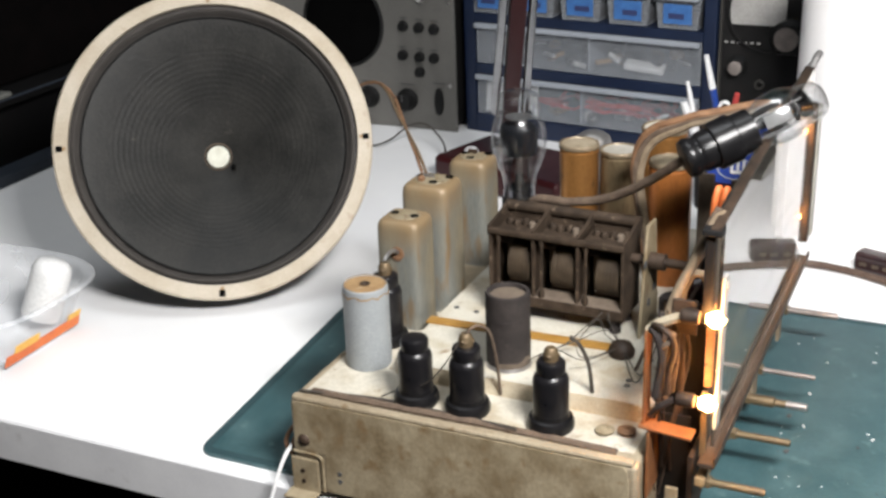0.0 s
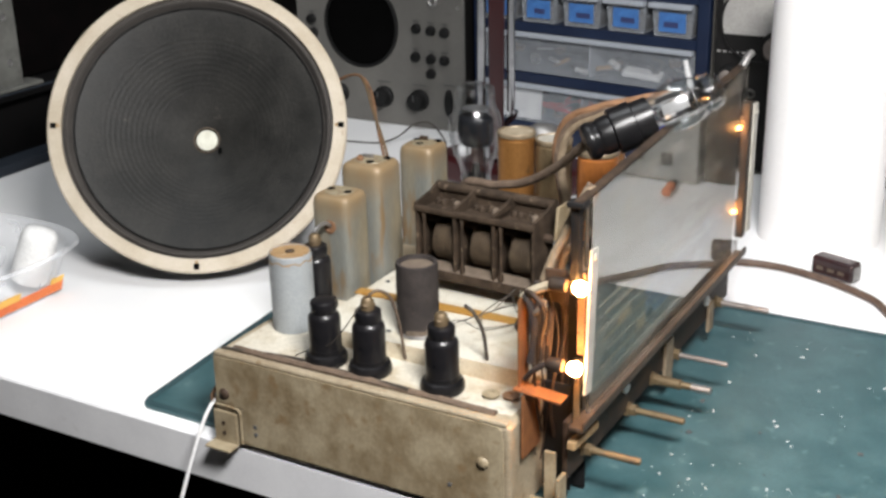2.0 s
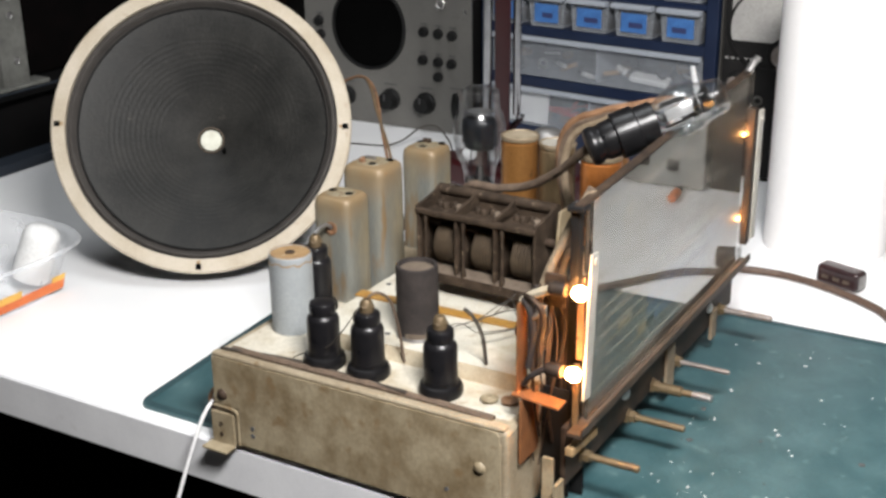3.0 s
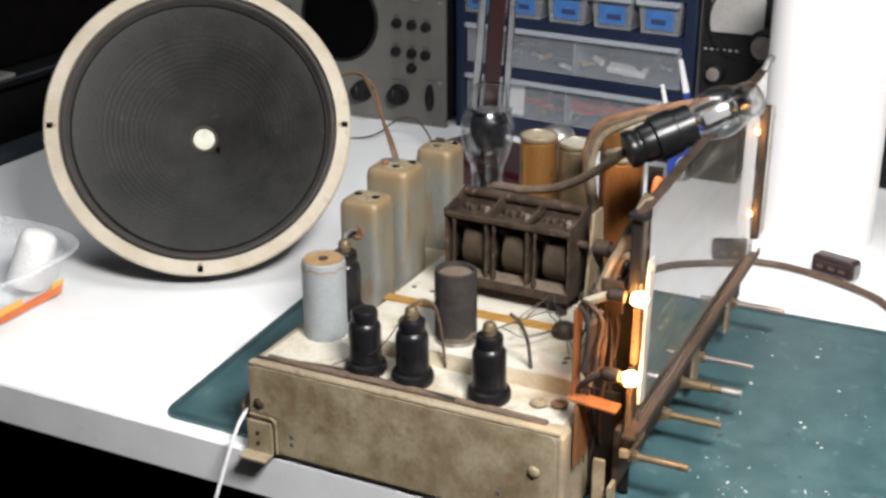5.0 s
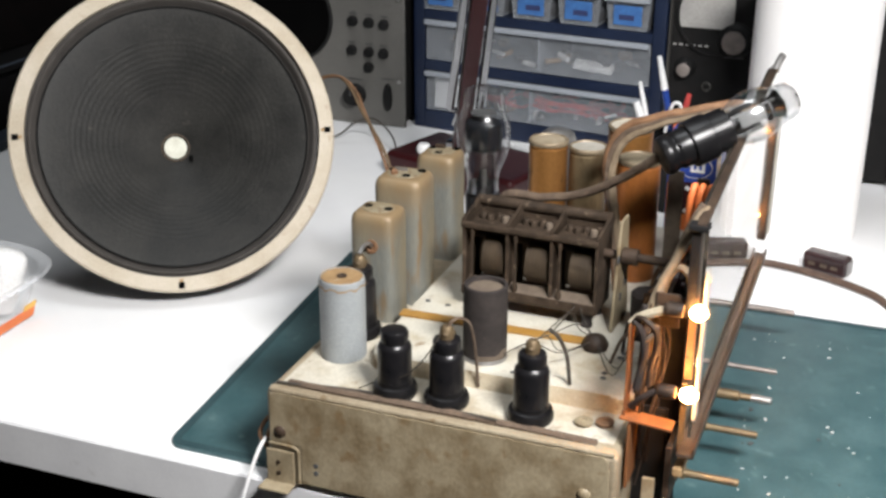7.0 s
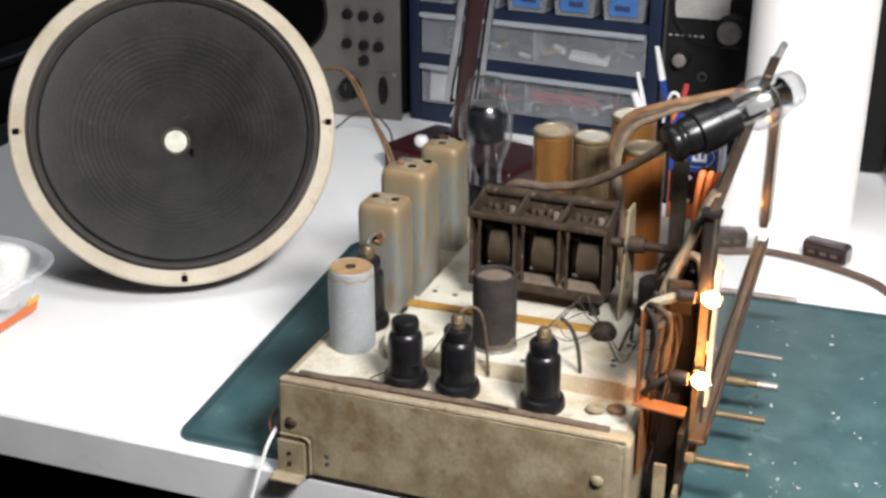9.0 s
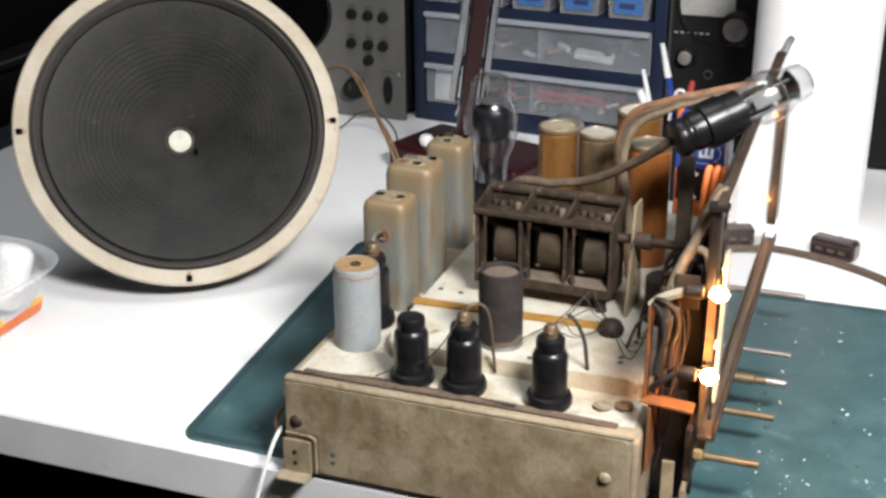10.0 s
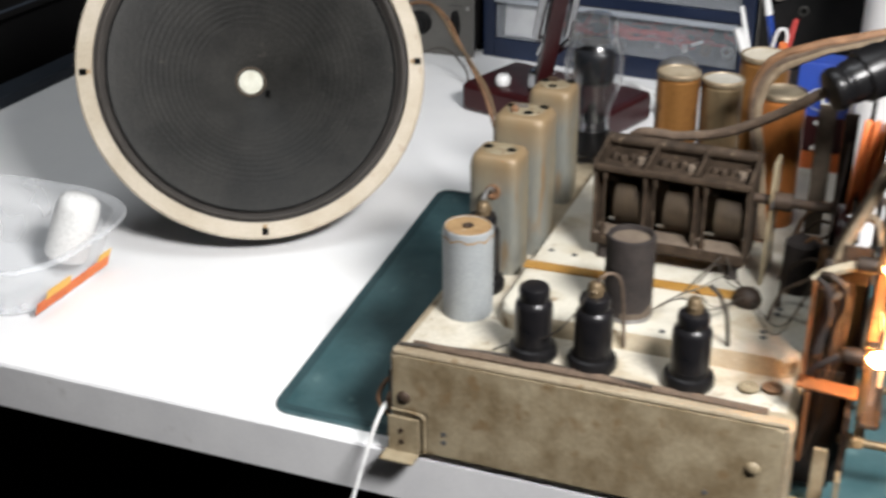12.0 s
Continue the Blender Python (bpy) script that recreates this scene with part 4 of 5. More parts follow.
# ---- tuning gang ----
def gusset(x):
    bm = BM()
    prof = [(-0.0185, 0.0640), (-0.0185, 0.0712), (-0.012, 0.0722), (0.004, 0.0748), (0.0145, 0.0790), (0.0185, 0.0785), (0.0185, 0.0640)]
    rows = [[bm.verts.new((x + d, y, z)) for y, z in prof] for d in (-0.0013, 0.0013)]
    bm.faces.new(rows[0])
    bm.faces.new(rows[1][::-1])
    for i in range(len(prof)):
        j = (i + 1) % len(prof)
        bm.faces.new((rows[0][j], rows[0][i], rows[1][i], rows[1][j]))
    return bm


gang = thing("tuning_capacitor", (0.148, 0.166, 0.0868), "dusty brown three-section tuning capacitor", "tuning capacitor", m=Matrix.Translation((0.148, 0.166, 0.0868)) @ pose(0, 0, 0, 0, 0, -2.5) @ Matrix.Diagonal((0.89, 1, 1, 1)))
for x in (-0.05, 0.05):
    for y in (-0.012, 0.012):
        part("mount", lathe(BM(), [(0.005, 0), (0.0042, 0.005), (0.005, 0.011), (0, 0.011)], Matrix.Translation((x, y, 0)), 12), CHARCOAL, gang)
part("base_frame", box(BM(), (0, 0, 0.0125), (0.117, 0.038, 0.003), 0.0008), DUSTY, gang)
part("front_sill", box(BM(), (0, -0.0188, 0.0160), (0.117, 0.0022, 0.0075), 0.0008), DUSTY, gang)
part("sill_ledge", box(BM(), (0, -0.0130, 0.0205), (0.1145, 0.0125, 0.0016), 0.0005, Matrix.Rotation(radians(14), 4, "X")), DUST_SEAL, gang, "dust-covered ledge")
for x in (-0.0572, -0.0191, 0.0191, 0.0572):
    part("divider", box(BM(), (x, 0, 0.0415), (0.0024, 0.037, 0.058), 0.0006), DUSTY, gang)
part("top_front_rail", box(BM(), (0, -0.0180, 0.0675), (0.118, 0.0045, 0.0045), 0.0012), DUSTY, gang)
part("top_back_rail", rod(BM(), (-0.059, 0.0165, 0.0755), (0.059, 0.0165, 0.0755), 0.0042, 12), DUSTY, gang)
part("trimmer_board", box(BM(), (0, -0.0005, 0.0645), (0.116, 0.033, 0.0025), 0.0006), DUSTY, gang)
part("back_wall", box(BM(), (0, 0.0165, 0.045), (0.117, 0.0022, 0.056), 0.0008), DUSTY, gang)
for i in range(3):
    cx = -0.0381 + 0.0381 * i
    for k in range(12):
        x = cx - 0.0035 + 0.0016 * k
        m = Matrix.Translation((x, 0.0, 0.040)) @ right
        part("rotor_blade", lathe(BM(), [(0.0168 - 0.0004 * (k % 2), -0.0005), (0.0168 - 0.0004 * (k % 2), 0.0005), (0, 0.0004)], m, 22), BLADE, gang)
    part("stator", box(BM(), (cx, 0.009, 0.040), (0.029, 0.014, 0.034), 0.002), BLADE, gang)
    for x in (cx - 0.0118,):
        part("stator_rod", lathe(BM(), [(0.0012, 0.018), (0.0024, 0.021), (0.0024, 0.024), (0.0013, 0.027), (0.0010, 0.045), (0.0013, 0.058), (0.0020, 0.062), (0.0012, 0.066)], Matrix.Translation((x, -0.0172, 0)), 9), DUSTY, gang)
    for dx, dy in ((-0.011, 0.004), (-0.004, 0.002), (0.003, 0.005), (0.010, 0.001), (0.013, 0.007)):
        part("trimmer_screw", lathe(BM(), [(0.0032, 0), (0.0032, 0.0035), (0.0022, 0.0048), (0, 0.0048)], Matrix.Translation((cx + dx, dy, 0.0656)), 10), DUST_SEAL if dx == 0.010 else DUSTY, gang)
    part("top_tie", gusset(cx + 0.019 if i < 2 else 0.0575), DUSTY, gang)
part("top_tie", gusset(-0.0578), DUSTY, gang)
bm = BM()
box(bm, (0.0715, 0.004, 0.040), (0.0026, 0.042, 0.083), 0.001)
for v in bm.verts:
    if v.co.z > 0.06:
        v.co.y = 0.006 + (v.co.y - 0.006) * 0.42
part("end_bracket", bm, SIDE, gang, "pale end bracket")
for y, z in ((-0.010, 0.055), (0.008, 0.052), (0.0, 0.022), (0.012, 0.03)):
    part("bracket_hole", lathe(BM(), [(0.0032, 0), (0.0032, 0.0005), (0, 0.0005)], Matrix.Translation((0.0729, y, z)) @ right, 12), INK, gang)
part("shaft", rod(BM(), (-0.058, 0.0, 0.0545), (0.121, 0.0, 0.0545), 0.0034, 14), DARK_RUST, gang, "dark shaft")
part("shaft_collar", rod(BM(), (0.0735, 0.0, 0.0545), (0.086, 0.0, 0.0545), 0.0062, 14), DARK_RUST, gang)
part("shaft_bead", rod(BM(), (0.117, 0.0, 0.0545), (0.123, 0.0, 0.0545), 0.0042, 12), CHIP, gang, "pale bead on the shaft")

# ---- glass tubes ----
st = thing("rectifier_tube", (0.0440, 0.346, 0.0868), "clear shouldered glass rectifier tube in a black base", "radio tube")
part("base", lathe(BM(), [(0.0150, 0), (0.0156, 0.002), (0.0156, 0.019), (0.0145, 0.021), (0, 0.021)], seg=32), BAKELITE, st, "black bakelite base")
bulb_ob = part("envelope", glass_shell(BM(), [(0.0142, 0.0212), (0.0140, 0.031), (0.0154, 0.041), (0.0198, 0.051), (0.0230, 0.061), (0.0243, 0.069), (0.0243, 0.080), (0.0232, 0.087), (0.0205, 0.0935), (0.0188, 0.097), (0.0184, 0.102), (0.0184, 0.109), (0.0172, 0.1135), (0.0125, 0.1162), (0.0060, 0.1170), (0, 0.1172)], 0.0008), TUBE_GLASS, st, "clear glass envelope")
bulb_ob.visible_shadow = False
part("plate_assembly", lathe(BM(), [(0.0130, 0.059), (0.0160, 0.061), (0.0172, 0.065), (0.0172, 0.081), (0.0166, 0.0855), (0.0140, 0.0875), (0, 0.0880)], Matrix.Diagonal((1, 0.72, 1, 1)), 36), PLATE, st, "dark carbonised plate pair")
part("mica", lathe(BM(), [(0.0120, 0.0935), (0.0120, 0.0942), (0, 0.0942)], seg=24), DULL_PLATE, st)
part("stem", lathe(BM(), [(0.006, 0.021), (0.0045, 0.032), (0.003, 0.042), (0, 0.042)], seg=14), PLATE, st)
part("getter_flash", lathe(BM(), [(0.0136, 0.0215), (0.0134, 0.0290), (0.0136, 0.0290), (0.0138, 0.0215), (0.0136, 0.0215)], seg=32), GETTER, st, "silvery getter flash")
for x in (-0.009, 0.009):
    part("support_rod", rod(BM(), (x, 0, 0.036), (x, 0, 0.056), 0.0007, 6), PLATE, st)

P0, PT = Vector((0.2385, 0.1435, 0.2240)), Vector((0.3172, 0.1972, 0.2606))
eye_m = Matrix.Translation(P0) @ (PT - P0).to_track_quat("Z", "Y").to_matrix().to_4x4()
eye = thing("tuning_eye_tube", P0, "glass tuning eye tube in a black socket lying across the dial", "radio tube", m=eye_m)
part("socket", lathe(BM(), [(0.0, 0), (0.009, 0), (0.0125, 0.001), (0.0138, 0.004), (0.0134, 0.007), (0.0122, 0.0095), (0.0124, 0.0115), (0.0136, 0.013), (0.0138, 0.0208), (0.0160, 0.0213), (0.0165, 0.0225), (0.0165, 0.0362), (0.0160, 0.0372), (0.0147, 0.0376), (0.0145, 0.0500), (0, 0.0500)], seg=40), BAKELITE, eye, "black bakelite socket")
bulb_ob = part("envelope", glass_shell(BM(), [(0.0122, 0.0502), (0.0126, 0.0525), (0.0146, 0.0565), (0.0170, 0.0615), (0.0181, 0.0675), (0.0180, 0.0740), (0.0166, 0.0800), (0.0144, 0.0845), (0.0133, 0.0880), (0.0130, 0.0940), (0.0122, 0.0980), (0.0092, 0.1008), (0.0045, 0.1018), (0, 0.1020)], 0.0007), TUBE_GLASS, eye, "clear shouldered glass envelope")
bulb_ob.visible_shadow = False
part("target_cup", lathe(BM(), [(0.003, 0.079), (0.0104, 0.0895), (0.0108, 0.0895), (0.004, 0.078), (0.003, 0.079)], seg=28), CHROME, eye, "metal target cup")
part("cathode_cap", lathe(BM(), [(0.0022, 0.084), (0.0034, 0.0905), (0.0030, 0.093), (0, 0.093)], seg=14), BLACK, eye)
part("plate_assembly", lathe(BM(), [(0.0028, 0.054), (0.0036, 0.056), (0.0036, 0.074), (0.0028, 0.077), (0, 0.077)], seg=20), DULL_PLATE, eye)
for a in (0, 120, 240):
    c, s = 0.0085 * math.cos(radians(a)), 0.0085 * math.sin(radians(a))
    part("support_rod", rod(BM(), (c, s, 0.052), (c, s, 0.086), 0.0005, 6), DULL_PLATE, eye)
part("mica", lathe(BM(), [(0.0085, 0.0805), (0.0085, 0.0811), (0, 0.0811)], seg=20), DULL_PLATE, eye)
for a in (40, 160, 280):
    m = Matrix.Rotation(radians(a), 4, "Z") @ Matrix.Translation((0.0095, 0, 0.066))
    part("plate_wing", box(BM(), (0, 0, 0), (0.0008, 0.0085, 0.019), 0.0003, m), DULL_PLATE, eye, "dull metal plate wing")

# ---- cables on the radio ----
solo("eye_cable", wire(BM(), [(0.104, 0.212, 0.122), (0.106, 0.206, 0.153), (0.118, 0.201, 0.1635), (0.142, 0.195, 0.1655), (0.175, 0.185, 0.176), (0.210, 0.168, 0.199), (0.228, 0.155, 0.215), (0.2395, 0.149, 0.2245)], 0.0034, 9, 8, 0.0006), BRAID, "brown cloth-covered cable to the tuning eye socket", "cable")
bundle = thing("wire_bundle", (0.2, 0.215, 0.0868), "brown cloth wire bundle arching over the filter cans", "cable")
for dx, dz, mat in ((0, 0, BRAID), (0.0030, -0.0030, SLEEVE), (-0.001, 0.0035, RUST)):
    pts = [(0.200 + dx, 0.215, 0.0905), (0.193 + dx, 0.213, 0.150 + dz), (0.188 + dx, 0.21, 0.190 + dz), (0.197 + dx, 0.207, 0.216 + dz), (0.222 + dx, 0.205, 0.231 + dz * 0.6), (0.250, 0.206, 0.240 + dz * 0.5), (0.278, 0.21, 0.2465 + dz * 0.4), (0.2935, 0.216, 0.2415)]
    part("strand", wire(BM(), [Vector(p) - Vector((0.2, 0.215, 0.0868)) for p in pts], 0.0033, 8, 8, 0.0007), mat, bundle)
solo("dial_lead", wire(BM(), [(0.2555, 0.029, 0.150), (0.2600, 0.031, 0.166), (0.2650, 0.033, 0.181), (0.2745, 0.036, 0.204), (0.2835, 0.039, 0.224), (0.2870, 0.047, 0.2265)], 0.0030, 9, 8, 0.0005), SLEEVE, "stiff tan sleeved lead rising to the top of the dial", "cable")
solo("dial_lead", wire(BM(), [(0.2560, 0.046, 0.100), (0.2590, 0.044, 0.140), (0.2640, 0.043, 0.178), (0.2735, 0.044, 0.206), (0.2835, 0.048, 0.2300)], 0.0022, 8, 8, 0.0006), BRAID, "brown cloth lead behind the dial post", "cable")
solo("grid_lead", wire(BM(), [(0.1295, 0.0268, 0.130), (0.1325, 0.027, 0.136), (0.1370, 0.031, 0.1375), (0.1415, 0.038, 0.130), (0.1425, 0.046, 0.108), (0.143, 0.052, 0.0780)], 0.0011), BRAID, "thin brown lead from a grid cap", "wire")
solo("loose_lead", wire(BM(), [(0.192, 0.052, 0.129), (0.197, 0.056, 0.122), (0.202, 0.059, 0.108), (0.2045, 0.060, 0.0870)], 0.0014), THIN, "short stiff dark lead beside a tube", "wire")
solo("shield_lead", wire(BM(), [(0.0333, 0.1235, 0.1375), (0.0335, 0.118, 0.1415), (0.0335, 0.109, 0.1425), (0.034, 0.101, 0.1395)], 0.0016), STEEL, "bare braided lead from the shield can", "wire")
bm = BM()
wire(bm, [(0.068, 0.022, 0.0772), (0.085, 0.024, 0.086), (0.104, 0.016, 0.0965), (0.118, 0.014, 0.112), (0.127, 0.022, 0.128)], 0.0005, 5)
solo("thin_wire", bm, THIN, "thin dark wire crossing the tubes", "wire")
rng = random.Random(3)
for k in range(5):
    y, z = 0.075 + 0.013 * k, 0.089
    pts = [(0.150 + 0.006 * k, y, z + 0.002), (0.170 + 0.004 * k, y + rng.uniform(0, 0.03), z + rng.uniform(0.006, 0.018)), (0.192, y + rng.uniform(-0.01, 0.03), z + rng.uniform(0.004, 0.014)), (0.207, 0.118, z + 0.004)]
    if k > 2:
        pts += [(0.232, 0.11 - 0.01 * k, z + 0.006), (0.2545, 0.045, 0.118 + 0.012 * k)]
    solo("thin_wire", wire(BM(), pts, 0.00042, 5), THIN, "thin dark hook-up wire over the deck", "wire")

# ---- loudspeaker ----
sn = Vector((0.490, -0.730, 0.477)).normalized()
sv = (Vector((0, 0, 1)) - sn * sn.z).normalized()
sv = (sv + Vector((0.828, 0.559, -0.041)) * 0.04).normalized()
su = sv.cross(sn).normalized()
sv = sn.cross(su)
spk_m = Matrix(((su.x, sv.x, sn.x, -0.239), (su.y, sv.y, sn.y, 0.2912), (su.z, sv.z, sn.z, 0.1458), (0, 0, 0, 1)))
spk = thing("loudspeaker", (0, 0, 0), "round loudspeaker with a cream card rim and dark paper cone", "loudspeaker", m=spk_m)
part("rim", lathe(BM(), [(0.1335, -0.002), (0.1340, 0.0), (0.1462, 0.0), (0.1478, -0.0015), (0.1478, -0.007), (0.134, -0.007), (0.1335, -0.002)], seg=128), CREAM_RIM, spk, "cream card gasket rim")
part("flange", lathe(BM(), [(0.130, -0.0072), (0.1472, -0.0072), (0.1472, -0.0095), (0.130, -0.0095), (0.130, -0.0072)], seg=96), BASKET, spk, "black metal flange")
part("cone_edge", lathe(BM(), [(0.1222, -0.0100), (0.1226, -0.0092), (0.1237, -0.0084), (0.1240, -0.0090), (0.1228, -0.0104), (0.1222, -0.0100)], seg=128), KNOB, spk, "dark groove round the cone")
part("surround", lathe(BM(), [(0.1336, -0.0060), (0.1322, -0.0075), (0.1310, -0.0035), (0.1290, -0.0022), (0.1270, -0.0045), (0.1258, -0.0105), (0.1248, -0.0115), (0.1236, -0.0085), (0.1225, -0.0105), (0.1225, -0.0125), (0.1336, -0.0125), (0.1336, -0.0060)], seg=128), SURROUND, spk, "dark corrugated surround")
prof = []
for k in range(240):
    r = 0.1232 - 0.1112 * k / 239
    z = -0.011 - 0.060 * (k / 239) ** 1.12
    if 0.048 < r < 0.0985:
        z += 0.00007 * math.sin(r * 2 * math.pi / 0.0048)
    prof.append((r, z))
prof2 = prof + [(r, z - 0.0014) for r, z in prof[::-1]] + [prof[0]]
part("cone", lathe(BM(), prof2, seg=128), CONE, spk, "grey-black ribbed paper cone")
part("voice_coil_ring", lathe(BM(), [(0.0135, -0.0705), (0.0138, -0.069), (0.0128, -0.0685), (0.0122, -0.071), (0.0135, -0.0705)], seg=40), DUST_SEAL, spk, "brown voice coil edge")
part("pole_piece", lathe(BM(), [(0.0110, -0.086), (0.0110, -0.0700), (0.0105, -0.0695), (0, -0.0693)], seg=40), FELT_WHITE, spk, "white felt centre disc")
part("coil_gap", lathe(BM(), [(0.0122, -0.0735), (0.0122, -0.074), (0, -0.074)], seg=24), SCREEN, spk)
part("lead_tab", box(BM(), (0.0145, -0.012, -0.064), (0.004, 0.006, 0.003), 0.001), SCREEN, spk)
part("basket", lathe(BM(), [(0.130, -0.010), (0.122, -0.020), (0.085, -0.065), (0.060, -0.085), (0.058, -0.085), (0.083, -0.063), (0.12, -0.018), (0.128, -0.010), (0.130, -0.010)], seg=64), BASKET, spk, "black pressed basket")
part("magnet_pot", lathe(BM(), [(0.060, -0.083), (0.0715, -0.086), (0.0715, -0.150), (0.066, -0.155), (0, -0.155)], seg=48), BASKET, spk, "black field coil pot")
for a in (90, 180, 270, 0):
    c, s = math.cos(radians(a)), math.sin(radians(a))
    turn = Matrix.Rotation(radians(a), 4, "Z")
    slot = part("bolt_slot", box(BM(), (0.1415 * c, 0.1415 * s, 0.0002), (0.0060, 0.0055, 0.0012), 0.0004, turn), SCREEN, spk, "dark bolt slot")
    part("slot_wear", box(BM(), (0.1375 * c, 0.1375 * s, 0.0002), (0.004, 0.003, 0.0006), 0.0002, turn), TOPCARD, spk)

# ---- brown cable and capacitor on the bench ----
solo("bench_cable", wire(BM(), [(0.12, 0.368, 0.03), (0.135, 0.40, 0.012), (0.17, 0.455, 0.004), (0.225, 0.508, 0.004), (0.268, 0.522, 0.004), (0.305, 0.519, 0.004), (0.345, 0.5045, 0.004), (0.385, 0.480, 0.004), (0.404, 0.455, 0.004), (0.425, 0.42, 0.0055), (0.45, 0.38, 0.0068), (0.50, 0.33, 0.0068)], 0.0036, 9, 8, 0.0003), CABLE_BROWN, "brown rubber cable from the radio across the bench", "cable")
cp = thing("loose_capacitor", (0.340, 0.531, 0.0), "reddish-black moulded block capacitor lying on the bench", "capacitor", m=Matrix.Translation((0.340, 0.5305, 0.0100)) @ pose(0, 0, 0, 0, 0, -19))
part("sleeve", box(BM(), (0, 0, 0), (0.0455, 0.0190, 0.0200), 0.0045, seg=4), OXIDE, cp)
part("end_cap", box(BM(), (0.0226, 0, 0), (0.0012, 0.0130, 0.0135), 0.0005), STEEL, cp, "silvery end")
for x in (-0.012, 0.0, 0.011):
    part("print_bar", box(BM(), (x, -0.0096, -0.001), (0.007, 0.0004, 0.0035)), DUST_SEAL, cp, "pale worn print", smooth=0)


# ---- back row: oscilloscope ----
def scope_at(x, z):
    return Matrix.Translation((x, 0, z)) @ face


scope_y = 0.828
scope = thing("oscilloscope", (0, scope_y, 0.0), "grey enamelled oscilloscope with a round black screen", "oscilloscope")
part("case", box(BM(), (-0.368, 0.192, 0.175), (0.268, 0.37, 0.342), 0.006), BLACK_PANEL, scope, "dark steel case")
part("front_panel", box(BM(), (-0.368, 0.003, 0.175), (0.274, 0.006, 0.350), 0.002), SCOPE, scope, "light grey front panel")
part("screen_bezel", lathe(BM(), [(0.0565, 0), (0.0605, 0), (0.0605, 0.003), (0.0575, 0.004), (0.0565, 0.002), (0.0565, 0)], scope_at(-0.394, 0.1395), 64), KNOB, scope, "black screen ring")
part("screen", lathe(BM(), [(0.0575, 0), (0.0575, 0.0012), (0.03, 0.0022), (0, 0.0026)], scope_at(-0.394, 0.1395), 48), SCREEN, scope, "black round screen")
for x, z in ((-0.304, 0.140), (-0.281, 0.139), (-0.2595, 0.138), (-0.306, 0.101), (-0.2815, 0.100), (-0.2605, 0.0995), (-0.282, 0.0795), (-0.478, 0.142), (-0.476, 0.122)):
    jack = part("jack", lathe(BM(), [(0.0072, 0), (0.0072, 0.0022), (0.0060, 0.0034), (0.0060, 0.0065), (0.0045, 0.0072), (0, 0.0072)], scope_at(x, z), 18), KNOB, scope, "black binding post")
    part("jack_mark", box(BM(), (x, -0.0004, z + 0.0105), (0.010, 0.0006, 0.0016)), INK, scope, smooth=0)
for x, z, r in ((-0.435, 0.038, 0.0145), (-0.360, 0.040, 0.0150), (-0.302, 0.0405, 0.0150)):
    bm = lathe(BM(), [(r, 0), (r, 0.004), (r * 0.86, 0.006), (r * 0.80, 0.017), (r * 0.7, 0.019), (0, 0.019)], scope_at(x, z), 24)
    kn = part("knob", bm, KNOB, scope, "fluted black knob")
    part("pointer", box(BM(), (x, -0.0195, z + r * 0.4), (0.0012, 0.0012, r * 0.6)), INK, kn, smooth=0)
    part("knob_scale", box(BM(), (x, -0.0004, z + r + 0.006), (0.022, 0.0006, 0.0014)), INK, scope, smooth=0)
bm = lathe(BM(), [(0.0085, 0), (0.0085, 0.004), (0.007, 0.006), (0, 0.006)], Matrix.Translation((-0.255, 0, 0.041)) @ face @ Matrix.Diagonal((0.72, 2.2, 1, 1)), 22)
part("slide_switch", bm, KNOB, scope, "black oval slide switch")
part("switch_mark", box(BM(), (-0.255, -0.0004, 0.0655), (0.018, 0.0006, 0.0014)), INK, scope, smooth=0)
part("panel_screw", lathe(BM(), [(0.0026, 0), (0.0026, 0.001), (0, 0.0014)], scope_at(-0.239, 0.063), 12), STEEL, scope)
part("panel_screw", lathe(BM(), [(0.0026, 0), (0.0026, 0.001), (0, 0.0014)], scope_at(-0.239, 0.172), 12), STEEL, scope)
part("pilot_jewel", lathe(BM(), [(0.0085, 0), (0.0085, 0.003), (0.006, 0.005), (0.004, 0.003), (0, 0.003)], scope_at(-0.277, 0.180), 20), STEEL, scope, "silvery pilot jewel")
for x in (-0.48, -0.26):
    for y in (0.02, 0.35):
        part("foot", lathe(BM(), [(0.008, 0), (0.008, 0.004), (0, 0.004)], Matrix.Translation((x, y, 0)), 12), KNOB, scope)

# ---- parts cabinet ----
cab_y = 0.8245
cabinet = thing("parts_cabinet", (0, cab_y, 0.0), "navy plastic parts cabinet with milky drawers", "drawer cabinet", m=Matrix.Translation((-0.055, cab_y, 0.0)) @ pose(0, 0, 0, 0, 0, -7) @ Matrix.Translation((0.055, 0, 0)))
CL, CR, CT = -0.226, 0.116, 0.345
part("back_board", box(BM(), ((CL + CR) / 2, 0.145, CT / 2), (CR - CL, 0.006, CT), 0.001), NAVY, cabinet)
for x in (CL + 0.008, CR - 0.008):
    part("side_wall", box(BM(), (x, 0.071, CT / 2), (0.016, 0.142, CT), 0.002), NAVY, cabinet)
rows_z = (0.0125, 0.0865, 0.1535, 0.2055, 0.2575, 0.3095)
for z, h in zip(rows_z, (0.025, 0.013, 0.012, 0.007, 0.007, 0.007)):
    part("shelf", box(BM(), ((CL + CR) / 2, 0.0705, z), (CR - CL - 0.032, 0.141, h), 0.001), NAVY, cabinet)


